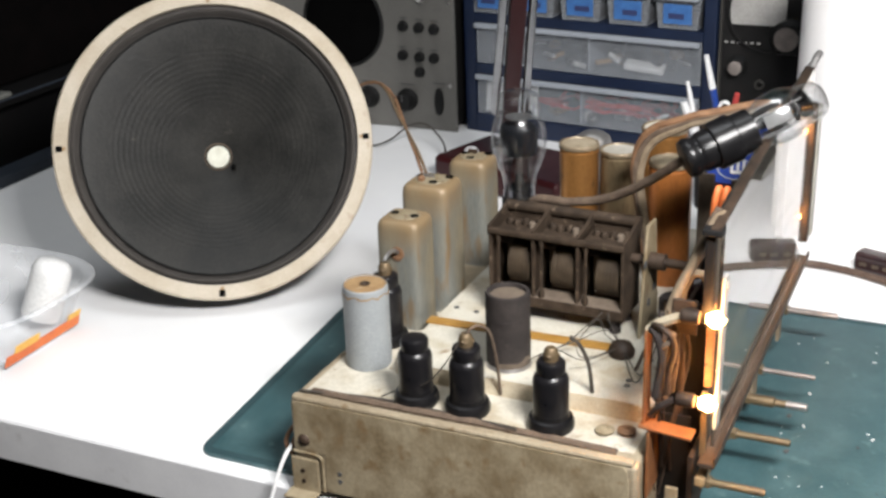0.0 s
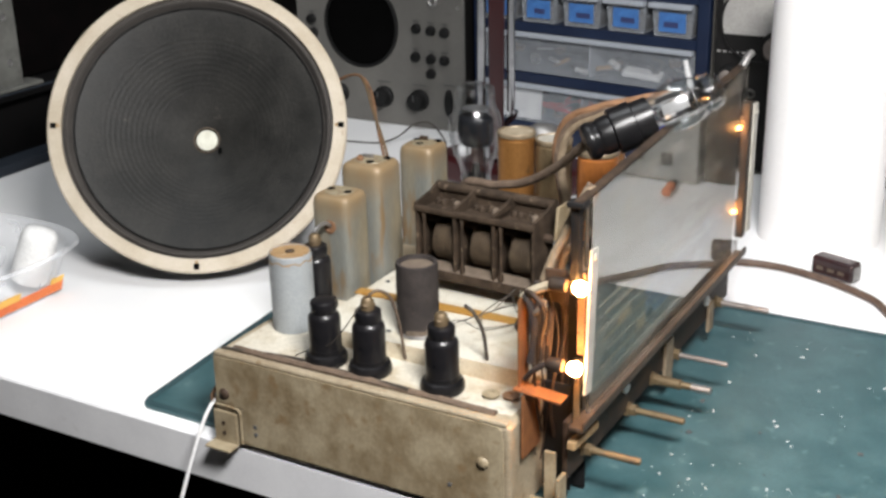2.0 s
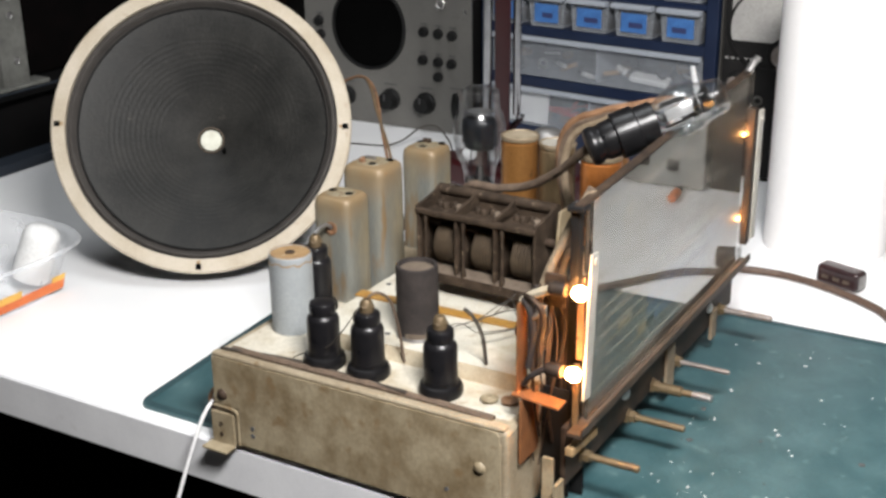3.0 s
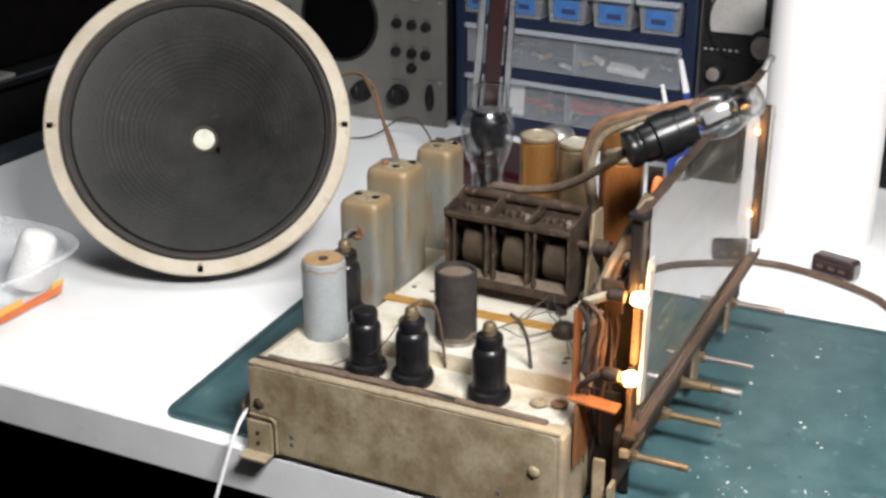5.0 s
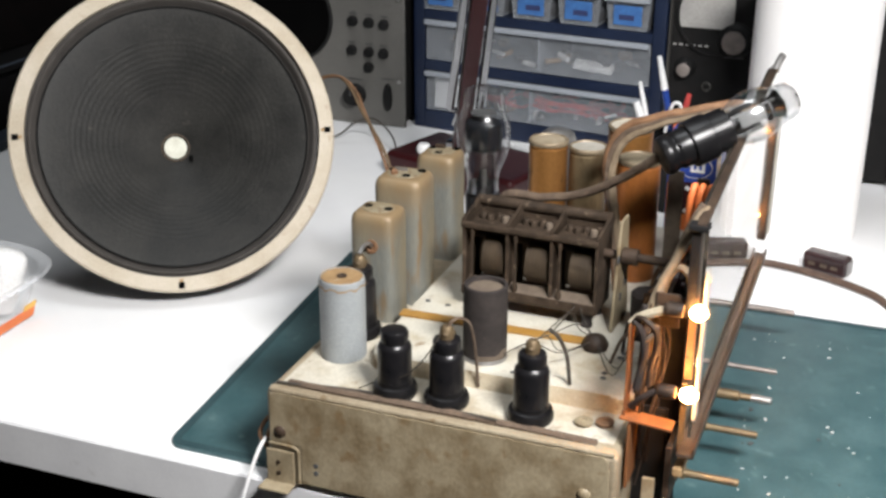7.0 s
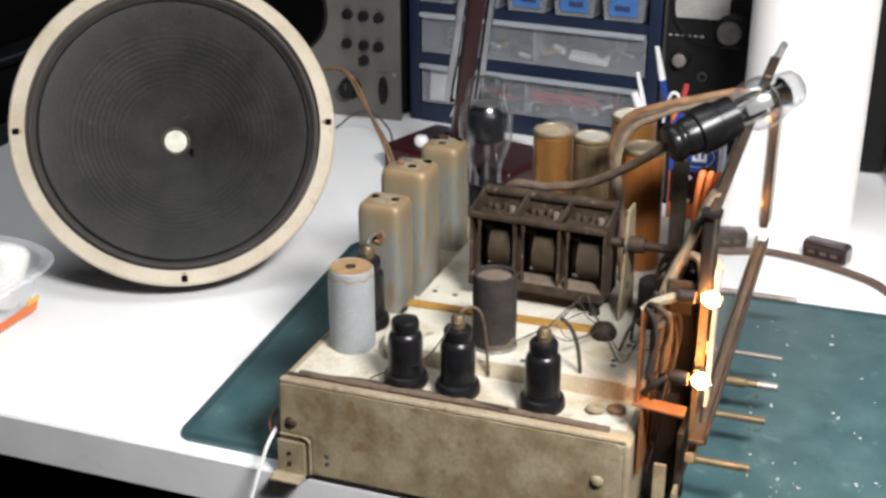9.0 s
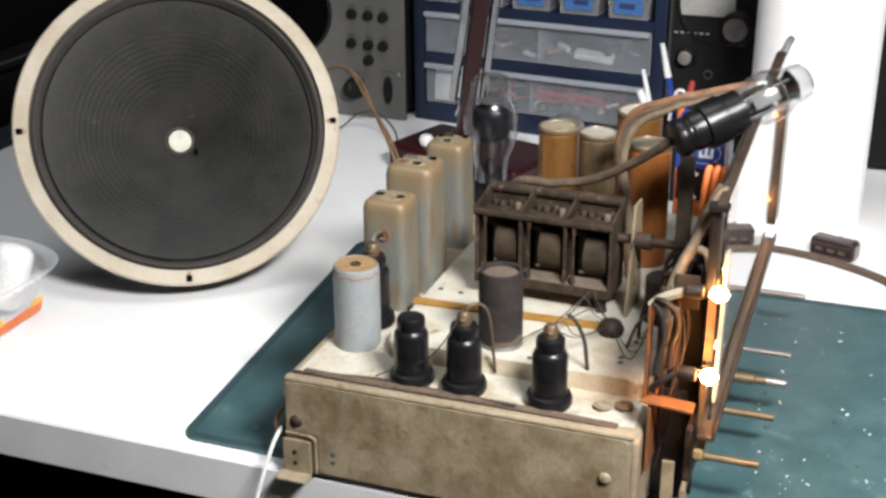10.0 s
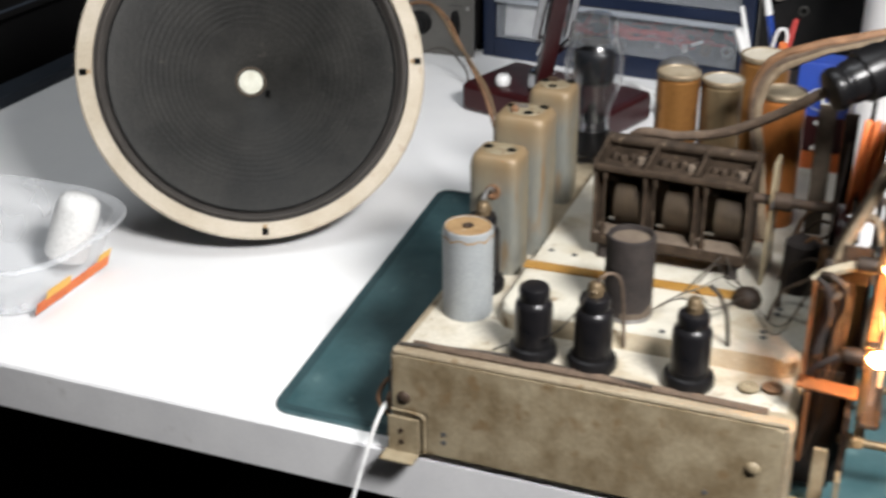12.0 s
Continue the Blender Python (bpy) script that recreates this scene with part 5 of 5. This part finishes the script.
def tray(w, h, d, y0, wall=0.0016):
    bm = BM()
    box(bm, (0, y0 + wall / 2, h / 2), (w, wall, h), 0.0004)
    box(bm, (0, y0 + d, h * 0.45), (w, wall, h * 0.9))
    box(bm, (-w / 2 + wall / 2, y0 + d / 2, h * 0.45), (wall, d - wall, h * 0.9))
    box(bm, (w / 2 - wall / 2, y0 + d / 2, h * 0.45), (wall, d - wall, h * 0.9))
    box(bm, (0, y0 + d / 2, 0.0008), (w - 2 * wall, d - wall, 0.0014))
    return bm


rng = random.Random(21)
for z0, h in ((0.026, 0.0525), (0.094, 0.0525)):
    w = CR - CL - 0.036
    dr = part("large_drawer", tray(w, h, 0.125, 0.002), DRAWER, cabinet, "wide milky clear drawer half full of small parts")
    dr.location = ((CL + CR) / 2, 0, z0)
    part("drawer_lip", box(BM(), (0, -0.0030, h - 0.0025), (w, 0.008, 0.0068), 0.002), DRAWER_LIP, dr, "thick clear lip")
    part("drawer_divider", box(BM(), (0.006 if z0 > 0.05 else -0.004, 0.06, h * 0.42), (0.0018, 0.11, h * 0.8)), DRAWER_LIP, dr, smooth=0)
    for k in range(44):
        x, y = rng.uniform(-w / 2 + 0.012, w / 2 - 0.012), rng.uniform(0.012, 0.05)
        z = 0.004 + rng.uniform(0, h * 0.38)
        kind = rng.random()
        if kind < 0.35:
            bm = box(BM(), (x, y, z), (rng.uniform(0.006, 0.026), rng.uniform(0.003, 0.01), rng.uniform(0.003, 0.009)), 0.0008, pose(0, 0, 0, rng.uniform(-20, 20), rng.uniform(-25, 25), rng.uniform(0, 180)))
            part("small_part", bm, rng.choice((WHITE_PLASTIC, CHIP, WHITE_PLASTIC, CHARCOAL, TOPCARD)), dr)
        elif kind < 0.6:
            m = Matrix.Translation((x, y, z)) @ pose(0, 0, 0, rng.uniform(0, 90), rng.uniform(0, 90))
            part("small_ring", lathe(BM(), [(0.004, 0), (0.0075, 0), (0.0075, 0.002), (0.004, 0.002), (0.004, 0)], m, 14), rng.choice((STEEL, OCHRE, CHARCOAL)), dr)
        elif z0 < 0.05 or kind < 0.75:
            pts = [(x + rng.uniform(-0.03, 0.03) * (0.5 if abs(x) > w * 0.36 else 1), y + rng.uniform(-0.004, 0.006), z + rng.uniform(0, 0.016)) for _ in range(4)]
            part("wire_offcut", wire(BM(), pts, 0.0011, 5, 5), RED_WIRE if z0 < 0.05 and x > -0.05 else rng.choice((STEEL, OCHRE, WHITE_PLASTIC)), dr)
    if z0 < 0.05:
        for k in range(7):
            y = 0.006 + 0.002 * k
            pts = [(-0.005 + 0.012 * rng.random(), y, 0.022 + 0.012 * rng.random()), (0.025, y, 0.018 + 0.012 * rng.random()), (0.05, y, 0.02 + 0.01 * rng.random()), (0.075 + 0.02 * rng.random(), y, 0.016 + 0.016 * rng.random())]
            part("wire_offcut", wire(BM(), pts, 0.0012, 5, 5), RED_WIRE, dr)
        part("paper_card", box(BM(), (-0.105, 0.008, 0.024), (0.076, 0.0008, 0.042), turn=pose(0, 0, 0, -6)), WHITE_PLASTIC, dr, smooth=0)
    else:
        part("paper_card", box(BM(), (0.075, 0.02, 0.012), (0.05, 0.018, 0.008), 0.002, pose(0, 0, 0, 12, 6, 10)), WHITE_PLASTIC, dr)
for r, z0 in enumerate((0.1605, 0.210, 0.262)):
    for k in range(5):
        x = -0.189 + 0.0635 * k + 0.0025
        w, h = 0.0575, 0.0425
        bm = tray(w, h, 0.125, 0.002)
        for v in bm.verts:
            v.co.x *= 0.84 + 0.16 * v.co.z / h
        d = part("small_drawer", bm, DRAWER, cabinet, "small clear drawer with a blue label")
        d.location = (x, -0.001, z0)
        part("drawer_lip", box(BM(), (0, -0.004, h - 0.004), (w, 0.010, 0.007), 0.002), DRAWER_LIP, d)
        lab = part("drawer_label", box(BM(), (0, 0.0012, h * 0.42), (w * 0.62, 0.0006, h * 0.55)), LABEL_BLUE, d, "blue paper label", smooth=0)
        part("label_print", box(BM(), (rng.uniform(-0.004, 0.004), 0.0007, h * 0.36), (w * rng.uniform(0.2, 0.36), 0.0004, h * 0.15)), LABEL_INK, d, smooth=0)
        part("drawer_contents", box(BM(), (0, 0.055, h * 0.28), (w * 0.85, 0.09, h * 0.45), 0.004), CHARCOAL, d)

# ---- black meter instrument ----
ins = thing("meter_instrument", (0.25, 0.8155, 0.0), "black bench instrument with a pale meter and grey knobs", "instrument", m=Matrix.Translation((0, 0.8155, 0)))
part("case", box(BM(), (0.264, 0.128, 0.164), (0.236, 0.24, 0.328), 0.006), BLACK_PANEL, ins)
part("front_panel", box(BM(), (0.2505, 0.002, 0.165), (0.267, 0.006, 0.322), 0.002), BLACK_PANEL, ins, "black panel")
part("side_trim", box(BM(), (0.1185, -0.002, 0.165), (0.003, 0.012, 0.322), 0.001), GREY_METAL, ins, "grey edge trim")
part("meter_face", box(BM(), (0.160, -0.0025, 0.204), (0.064, 0.003, 0.068), 0.001), METER, ins, "pale meter face")
part("meter_frame", lathe(BM(), [(0.046, 0), (0.049, 0), (0.049, 0.003), (0.046, 0.003), (0.046, 0)], Matrix.Translation((0.174, -0.003, 0.186)) @ face, 40), BLACK_PANEL, ins)
for k in range(6):
    part("print_mark", box(BM(), (0.1245 + 0.0075 * k, -0.0015, 0.1485), (0.0042, 0.0006, 0.0020)), METER, ins, smooth=0)
part("print_line", box(BM(), (0.192, -0.0015, 0.1375), (0.029, 0.0006, 0.0016)), INK, ins, smooth=0)
part("jack_socket", lathe(BM(), [(0.0035, 0), (0.0060, 0.0005), (0.0060, 0.003), (0.0040, 0.004), (0.0035, 0)], Matrix.Translation((0.166, -0.001, 0.100)) @ face, 20), GREY_METAL, ins, "dull metal jack socket")
for x, z, r in ((0.139, 0.121, 0.0085), (0.195, 0.158, 0.0145), (0.243, 0.118, 0.0085)):
    kn = part("knob", lathe(BM(), [(r * 1.5, -0.003), (r * 1.5, -0.001), (r * 1.25, 0.004), (r * 1.02, 0.0055), (r * 0.98, 0.0135), (0, 0.0135)], Matrix.Translation((x, -0.002, z)) @ face, 28), KNOB, ins, "black skirted knob")
    part("knob_cap", lathe(BM(), [(r * 0.94, 0.0132), (r * 0.94, 0.0148), (r * 0.80, 0.0154), (0, 0.0154)], Matrix.Translation((x, -0.002, z)) @ face, 28), DULL_STEEL, kn, "spun metal cap")

# ---- paper roll ----
roll = thing("paper_towel_roll", (0.2975, 0.6358, 0.0), "white paper towel roll standing on the bench", "paper roll")
prof = [(0.020, 0.002), (0.0609, 0.0), (0.0620, 0.002), (0.0620, 0.276), (0.0609, 0.278), (0.020, 0.278), (0.020, 0.002)]
part("paper", lathe(BM(), prof, seg=72), PAPER, roll, "white quilted paper")
part("core", lathe(BM(), [(0.0185, 0.001), (0.0199, 0.001), (0.0199, 0.279), (0.0185, 0.279), (0.0185, 0.001)], seg=32), TOPCARD, roll, "brown card core")
part("loose_edge", box(BM(), (0.0443, -0.0440, 0.139), (0.0012, 0.016, 0.274), 0.0004, pose(0, 0, 0, 0, 0, 45)), PAPER, roll)

# ---- grey instrument at the end of the bench, seen in the dial glass ----
gi = thing("grey_instrument", (0, 0.745, 0.0), "light grey bench instrument with dark sockets", "instrument")
part("case", box(BM(), (0.60, 0.13, 0.115), (0.296, 0.25, 0.224), 0.005), GREY_METAL, gi)
part("front_panel", box(BM(), (0.60, 0.0, 0.115), (0.30, 0.006, 0.226), 0.002), PALE_PANEL, gi, "light grey panel")
for x, z in ((0.525, 0.032), (0.488, 0.030), (0.56, 0.034), (0.545, 0.12), (0.62, 0.15)):
    part("socket", box(BM(), (x, -0.005, z), (0.014, 0.006, 0.014), 0.002), KNOB, gi, "square dark socket")
drv = thing("screwdriver", (0.470, 0.704, 0.0), "screwdriver with an orange handle lying on the bench", "screwdriver", m=Matrix.Translation((0.470, 0.704, 0.0070)) @ pose(0, 0, 0, 0, 0, 84) @ Matrix.Scale(0.5, 4))
part("handle", lathe(BM(), [(0, -0.042), (0.008, -0.041), (0.0115, -0.036), (0.0105, -0.026), (0.0120, -0.012), (0.0115, 0.012), (0.0085, 0.020), (0.0070, 0.024), (0, 0.024)], right, 24), ORANGE, drv, "orange plastic handle")
part("collar", lathe(BM(), [(0.0075, 0.0238), (0.0088, 0.025), (0.0088, 0.036), (0.005, 0.038), (0, 0.038)], right, 20), KNOB, drv, "black collar")
part("blade", rod(BM(), (0.0375, 0, 0), (0.098, 0, -0.006), 0.003, 12), STEEL, drv, "steel blade")
dk = thing("dark_instrument", (0, 0.765, 0.0), "black instrument case beside the paper roll", "instrument")
part("case", box(BM(), (0.421, 0.12, 0.13), (0.052, 0.24, 0.258), 0.004), BLACK_PANEL, dk)
part("front_panel", box(BM(), (0.421, -0.002, 0.13), (0.054, 0.005, 0.26), 0.002), BLACK_PANEL, dk)

# ---- arm lamp ----
lamp_base = thing("arm_lamp", (-0.075, 0.655, 0.0), "dark red spring-arm bench lamp with chrome rods", "lamp")
o = Vector((-0.075, 0.655, 0.0))
part("base", box(BM(), (0.0, 0.005, 0.0165), (0.185, 0.105, 0.033), 0.007, pose(0, 0, 0, 0, 0, -18), 3), MAROON, lamp_base, "glossy dark red base")
part("knob", lathe(BM(), [(0.006, 0), (0.0085, 0.003), (0.0085, 0.009), (0.006, 0.0125), (0, 0.013)], Matrix.Translation((-0.055, -0.014, 0.033)), 20), WHITE_PLASTIC, lamp_base, "white knob")
arm_from, arm_to = Vector((-0.0865, 0.641, 0.034)) - o, Vector((0.0905, 0.3045, 0.60)) - o
d = arm_to - arm_from
part("pivot", box(BM(), arm_from + Vector((0, 0, 0.010)), (0.026, 0.022, 0.026), 0.004), CHROME, lamp_base)
bm = BM()
box(bm, (0, 0, d.length / 2), (0.017, 0.014, d.length), 0.002)
ob = part("arm", bm, MAROON, lamp_base, "dark red square arm")
ob.matrix_local = Matrix.Translation(arm_from) @ d.to_track_quat("Z", "Y").to_matrix().to_4x4()
for p0, p1 in (((-0.0770, 0.587, 0.110), (0.084, 0.291, 0.60)), ((-0.0485, 0.604, 0.108), (0.097, 0.318, 0.60))):
    p0, p1 = Vector(p0) - o, Vector(p1) - o
    part("rod", rod(BM(), p0, p1, 0.0046, 16), CHROME, lamp_base, "chrome rod")
    part("rod_end", wire(BM(), [p0 + (p1 - p0) * 0.01, p0, p0 + Vector((0.001, 0.005, -0.005)), p0 + Vector((0.006 if p0.x < -0.0 else 0.0, 0.012, -0.008)), p0.lerp(arm_from, 0.5) + Vector((0, 0, 0.010))], 0.0036), CHROME, lamp_base)

# ---- small things behind the radio ----
for pts in (((-0.075, 0.800, 0.005), (-0.045, 0.782, 0.007), (-0.005, 0.765, 0.006), (0.035, 0.745, 0.005)), ((-0.062, 0.785, 0.005), (-0.028, 0.748, 0.012), (0.005, 0.728, 0.006), (0.040, 0.690, 0.005)), ((-0.030, 0.772, 0.005), (0.000, 0.742, 0.016), (0.028, 0.705, 0.008), (0.052, 0.655, 0.005))):
    solo("white_lead", wire(BM(), list(pts), 0.0042), WHITE_PLASTIC, "thick white plastic lead on the bench behind the radio", "wire")


def pen(a, b, r, mat, tip, label):
    p = thing("pen", a, label, "pen")
    a, b = Vector(a), Vector(b)
    u = b - a
    part("barrel", rod(BM(), (0, 0, 0), u * 0.78, r, 12), mat, p)
    part("tip", rod(BM(), u * 0.78, u, r * 1.05, 12, r * 0.7), tip, p)


cup = thing("pen_cup", (0.160, 0.665, 0.0), "dark plastic pen cup behind the radio", "cup")
part("shell", lathe(BM(), [(0.030, 0), (0.033, 0.085), (0.031, 0.085), (0.0285, 0.003), (0, 0.003)], seg=32), BLACK_PANEL, cup)
pen((0.172, 0.672, 0.004), (0.137, 0.655, 0.170), 0.0038, BLUE_PEN, WHITE_PLASTIC, "blue pen with a white end in the cup")
pen((0.146, 0.678, 0.004), (0.172, 0.655, 0.131), 0.0040, GREY_METAL, RED_WIRE, "grey marker with a red end in the cup")
pen((0.150, 0.655, 0.004), (0.117, 0.660, 0.139), 0.0030, WHITE_PLASTIC, WHITE_PLASTIC, "slim white marker in the cup")
pen((0.163, 0.655, 0.004), (0.1155, 0.652, 0.118), 0.0055, WHITE_PLASTIC, WHITE_PLASTIC, "thick white marker in the cup")
pen((0.170, 0.660, 0.004), (0.163, 0.645, 0.109), 0.0060, ORANGE, ORANGE, "short orange marker in the cup")
solo("curled_lead", wire(BM(), [(0.150, 0.650, 0.088), (0.153, 0.648, 0.106), (0.157, 0.647, 0.121), (0.164, 0.647, 0.122), (0.166, 0.648, 0.113), (0.163, 0.650, 0.100), (0.160, 0.652, 0.087)], 0.0018), WHITE_PLASTIC, "curled white plastic lead in the pen cup", "wire")

pk = thing("blue_carton", (0.2235, 0.408, 0.003), "blue and orange printed carton behind the radio", "box")
part("carton", box(BM(), (0, 0, 0.0820), (0.046, 0.03, 0.164), 0.0015), BLUE_CARD, pk)
part("print_panel", box(BM(), (0, -0.0153, 0.062), (0.044, 0.0006, 0.114)), ORANGE, pk, "orange printed panel", smooth=0)
part("print_panel", box(BM(), (-0.002, -0.0157, 0.105), (0.038, 0.0006, 0.030)), MAROON, pk, smooth=0)
part("print_edge", box(BM(), (0.0212, -0.0155, 0.126), (0.003, 0.0006, 0.068)), WHITE_PLASTIC, pk, smooth=0)
for k in range(3):
    part("emblem_bar", box(BM(), (-0.0015 + 0.0050 * k, -0.0155, 0.1365), (0.0024, 0.0006, 0.011)), WHITE_PLASTIC, pk, smooth=0)
part("emblem_bar", box(BM(), (0.0035, -0.0156, 0.1310), (0.0124, 0.0006, 0.0026)), WHITE_PLASTIC, pk, smooth=0)
m = Matrix.Translation((0.001, -0.0154, 0.1345)) @ face @ Matrix.Diagonal((1.5, 1, 1, 1))
part("emblem_ring", lathe(BM(), [(0.0098, 0), (0.0104, 0), (0.0104, 0.0005), (0.0098, 0.0005), (0.0098, 0)], m, 40), CHIP, pk)
for x, z in ((-0.004, 0.1145), (-0.0045, 0.093), (0.006, 0.101)):
    part("print_dot", box(BM(), (x, -0.0162, z), (0.0042, 0.0004, 0.0034), 0.0, pose(0, 0, 0, 0, 35, 0)), WHITE_PLASTIC, pk, smooth=0)
copper_can((0.1815, 0.318, 0.0868), 0.0185, 0.106, "large cream-topped filter can behind the others", DECK)
shiny = thing("shiny_can", (0.111, 0.350, 0.0868), "shiny silver round can behind the copper can", "capacitor")
part("shell", lathe(BM(), [(0.016, 0), (0.016, 0.076), (0.0145, 0.081), (0.009, 0.085), (0, 0.0865)], seg=36), STEEL, shiny)
# loops behind the dial: their bright orange holds the light of the bulbs
for k in range(3):
    x = 0.2600 + 0.0056 * k
    part("orange_lead", wire(BM(), [(x - 0.001, 0.150, 0.145 - 0.003), (x, 0.142, 0.172 - 0.003), (x + 0.002, 0.136, 0.197 - 0.003), (x + 0.0035, 0.139, 0.209 - 0.003), (x + 0.004, 0.146, 0.200 - 0.003), (x + 0.002, 0.154, 0.168 - 0.003), (x, 0.158, 0.145 - 0.003)], 0.0022), ORANGE, chassis, "wire loop behind the dial, bulb light in its orange")
part("drum", lathe(BM(), [(0.0125, 0), (0.0135, 0.001), (0.0135, 0.003), (0.0112, 0.0035), (0.0112, 0.0065), (0.0135, 0.007), (0.0135, 0.009), (0.0125, 0.010), (0.004, 0.010), (0.004, 0.013), (0, 0.013)], Matrix.Translation((0.2555, 0.104, 0.147)) @ right, 30), MAROON, chassis, "dark red drive drum")
part("drum_post", box(BM(), (0.2575, 0.104, 0.112), (0.004, 0.010, 0.058), 0.001), DARK_RUST, chassis)
part("rear_frame", box(BM(), (0.2515, 0.21, 0.115), (0.002, 0.20, 0.060), 0.0008), DARK_RUST, chassis, "dark frame behind the dial")
for k in range(7):
    y = 0.10 + 0.02 * k
    part("hookup_wire", wire(BM(), [(0.222 + 0.004 * (k % 3), y, 0.0835), (0.228, y + 0.008, 0.100 + 0.004 * (k % 2)), (0.240, y + 0.004, 0.112 + 0.006 * (k % 3)), (0.250, y - 0.004, 0.122)], 0.0012), (BRAID, DARK_RUST, RUST)[k % 3], chassis)
part("coil_form", lathe(BM(), [(0.0105, 0), (0.0112, 0.001), (0.0112, 0.034), (0.009, 0.036), (0, 0.036)], Matrix.Translation((0.235, 0.150, 0.0835)), 24), CHARCOAL, chassis, "dark coil form")
part("vertical_tag", box(BM(), (0.2350, 0.235, 0.1345), (0.012, 0.003, 0.0960), 0.001), DUST_SEAL, chassis, "dusty brown upright tag strip")
part("vertical_tag", box(BM(), (0.250, 0.275, 0.125), (0.010, 0.004, 0.080), 0.001), DARK_RUST, chassis, "dark upright tag strip")

# ---- leads on the bench ----
twist = thing("speaker_lead", (-0.08, 0.36, 0.0), "twisted tan and brown loudspeaker lead", "cable")
base = curve_points([(-0.185, 0.415, 0.150), (-0.160, 0.430, 0.170), (-0.132, 0.421, 0.1785), (-0.107, 0.400, 0.173), (-0.086, 0.376, 0.160), (-0.066, 0.351, 0.152), (-0.040, 0.322, 0.134), (-0.018, 0.302, 0.095), (0.004, 0.288, 0.062)], 10)
for phase, mat in ((0, OCHRE), (math.pi, RUST)):
    pts = [p + 0.0016 * Vector((math.cos(i * 0.11 + phase), math.sin(i * 0.11 + phase), 0.3 * math.cos(i * 0.11 + phase))) - Vector((-0.08, 0.36, 0)) for i, p in enumerate(base)]
    part("strand", wire(BM(), pts, 0.0014, 6, 2), mat, twist)
solo("black_lead", wire(BM(), [(-0.42, 0.70, 0.0015), (-0.36, 0.722, 0.0015), (-0.315, 0.733, 0.0015), (-0.285, 0.735, 0.012), (-0.262, 0.742, 0.030), (-0.235, 0.74, 0.036), (-0.205, 0.725, 0.020), (-0.19, 0.70, 0.0015), (-0.17, 0.66, 0.0015)], 0.0012), THIN, "thin black lead looping over the bench", "wire")
solo("white_thread", wire(BM(), [(0.0065, 0.016, 0.034), (0.0025, 0.007, 0.033), (-0.0015, -0.0035, 0.020), (-0.009, -0.016, -0.016), (-0.018, -0.028, -0.06), (-0.034, -0.050, -0.14), (-0.05, -0.065, -0.30), (-0.055, -0.07, -0.738)], 0.0014), WHITE_PLASTIC, "white lead hanging over the bench edge", "wire")

# ---- plastic tub ----
tub = thing("plastic_tub", (-0.40, 0.115, 0.0), "clear plastic tub with an orange stripe and white bottle", "tub")


part("shell", shell(BM(), [(0.080, 0.060, 0.001), (0.084, 0.064, 0.006), (0.100, 0.078, 0.050), (0.108, 0.086, 0.0525), (0.110, 0.088, 0.0505)]), TUB, tub, "clear plastic walls")
lean = pose(0, 0, 0, 0, 20, 0)
part("stripe", box(BM(), (0.0855, -0.003, 0.0105), (0.0008, 0.094, 0.011), 0.0, lean), ORANGE, tub, "orange-red stripe", smooth=0)
part("stripe_print", box(BM(), (0.0885, -0.025, 0.0185), (0.0008, 0.030, 0.008), 0.0, lean), YELLOW, tub, "yellow print", smooth=0)
part("stripe_print", box(BM(), (0.0885, 0.036, 0.0185), (0.0008, 0.016, 0.006), 0.0, lean), YELLOW, tub, smooth=0)
part("bottle", lathe(BM(), [(0.0170, 0), (0.0180, 0.002), (0.0180, 0.044), (0.0165, 0.051), (0.0120, 0.055), (0, 0.0565)], Matrix.Translation((0.050, 0.034, 0.012)) @ pose(0, 0, 0, -14, 16, 0), 28), WHITE_PLASTIC, tub, "white bottle")

# ---- rack at the end of the bench ----
rack = thing("equipment_rack", (-0.86, 0.62, -0.74), "dark equipment rack with a grey instrument panel", "rack")
part("shelf", box(BM(), (0, 0, 0.822), (0.28, 0.96, 0.012), 0.001), BLACK_BOARD, rack)
part("shelf_edge", box(BM(), (0.1415, 0, 0.826), (0.003, 0.96, 0.003), 0.001), BLUE_GREY, rack, "worn shelf edge")
# black sheet stands in for the unlit void under the shelf
part("void_panel", box(BM(), (0.06, 0, 0.408), (0.10, 0.96, 0.814), 0.001), BLACK_BOARD, rack)
part("black_unit", box(BM(), (-0.02, 0.13, 1.03), (0.24, 0.46, 0.40), 0.004), RACK_BLACK, rack, "black cased unit")
bm = BM()
box(bm, (0.128, -0.1365, 1.03), (0.022, 0.045, 0.404), 0.002)
box(bm, (0.132, -0.130, 0.832), (0.030, 0.085, 0.006), 0.002)
box(bm, (0.139, -0.158, 1.03), (0.004, 0.004, 0.404), 0.001)
gp = part("post", bm, POST_GREY, rack, "grey drilled steel post")
for y, z in ((-0.133, 0.865), (-0.135, 0.925), (-0.134, 0.948), (-0.133, 0.985)):
    part("bolt_hole", lathe(BM(), [(0.0045, 0), (0.0052, 0.0006), (0.0036, 0.0012), (0.0028, 0.0003), (0, 0.0003)], Matrix.Translation((0.139, y, z)) @ right, 14), STEEL, gp)
part("black_unit", box(BM(), (-0.02, -0.33, 1.03), (0.24, 0.30, 0.40), 0.004), RACK_BLACK, rack, "black cased unit")
solo("bench_side_rail", box(BM(), (-0.682, 0.6, 0.007), (0.034, 1.18, 0.014), 0.003), BLUE_GREY, "blue-grey rail along the bench side", "rail")
solo("wooden_post", box(BM(), (-0.905, 1.22, 0.2), (0.08, 0.08, 1.88), 0.004), OLD_WOOD, "dark reddish-brown wooden post by the wall", "post")
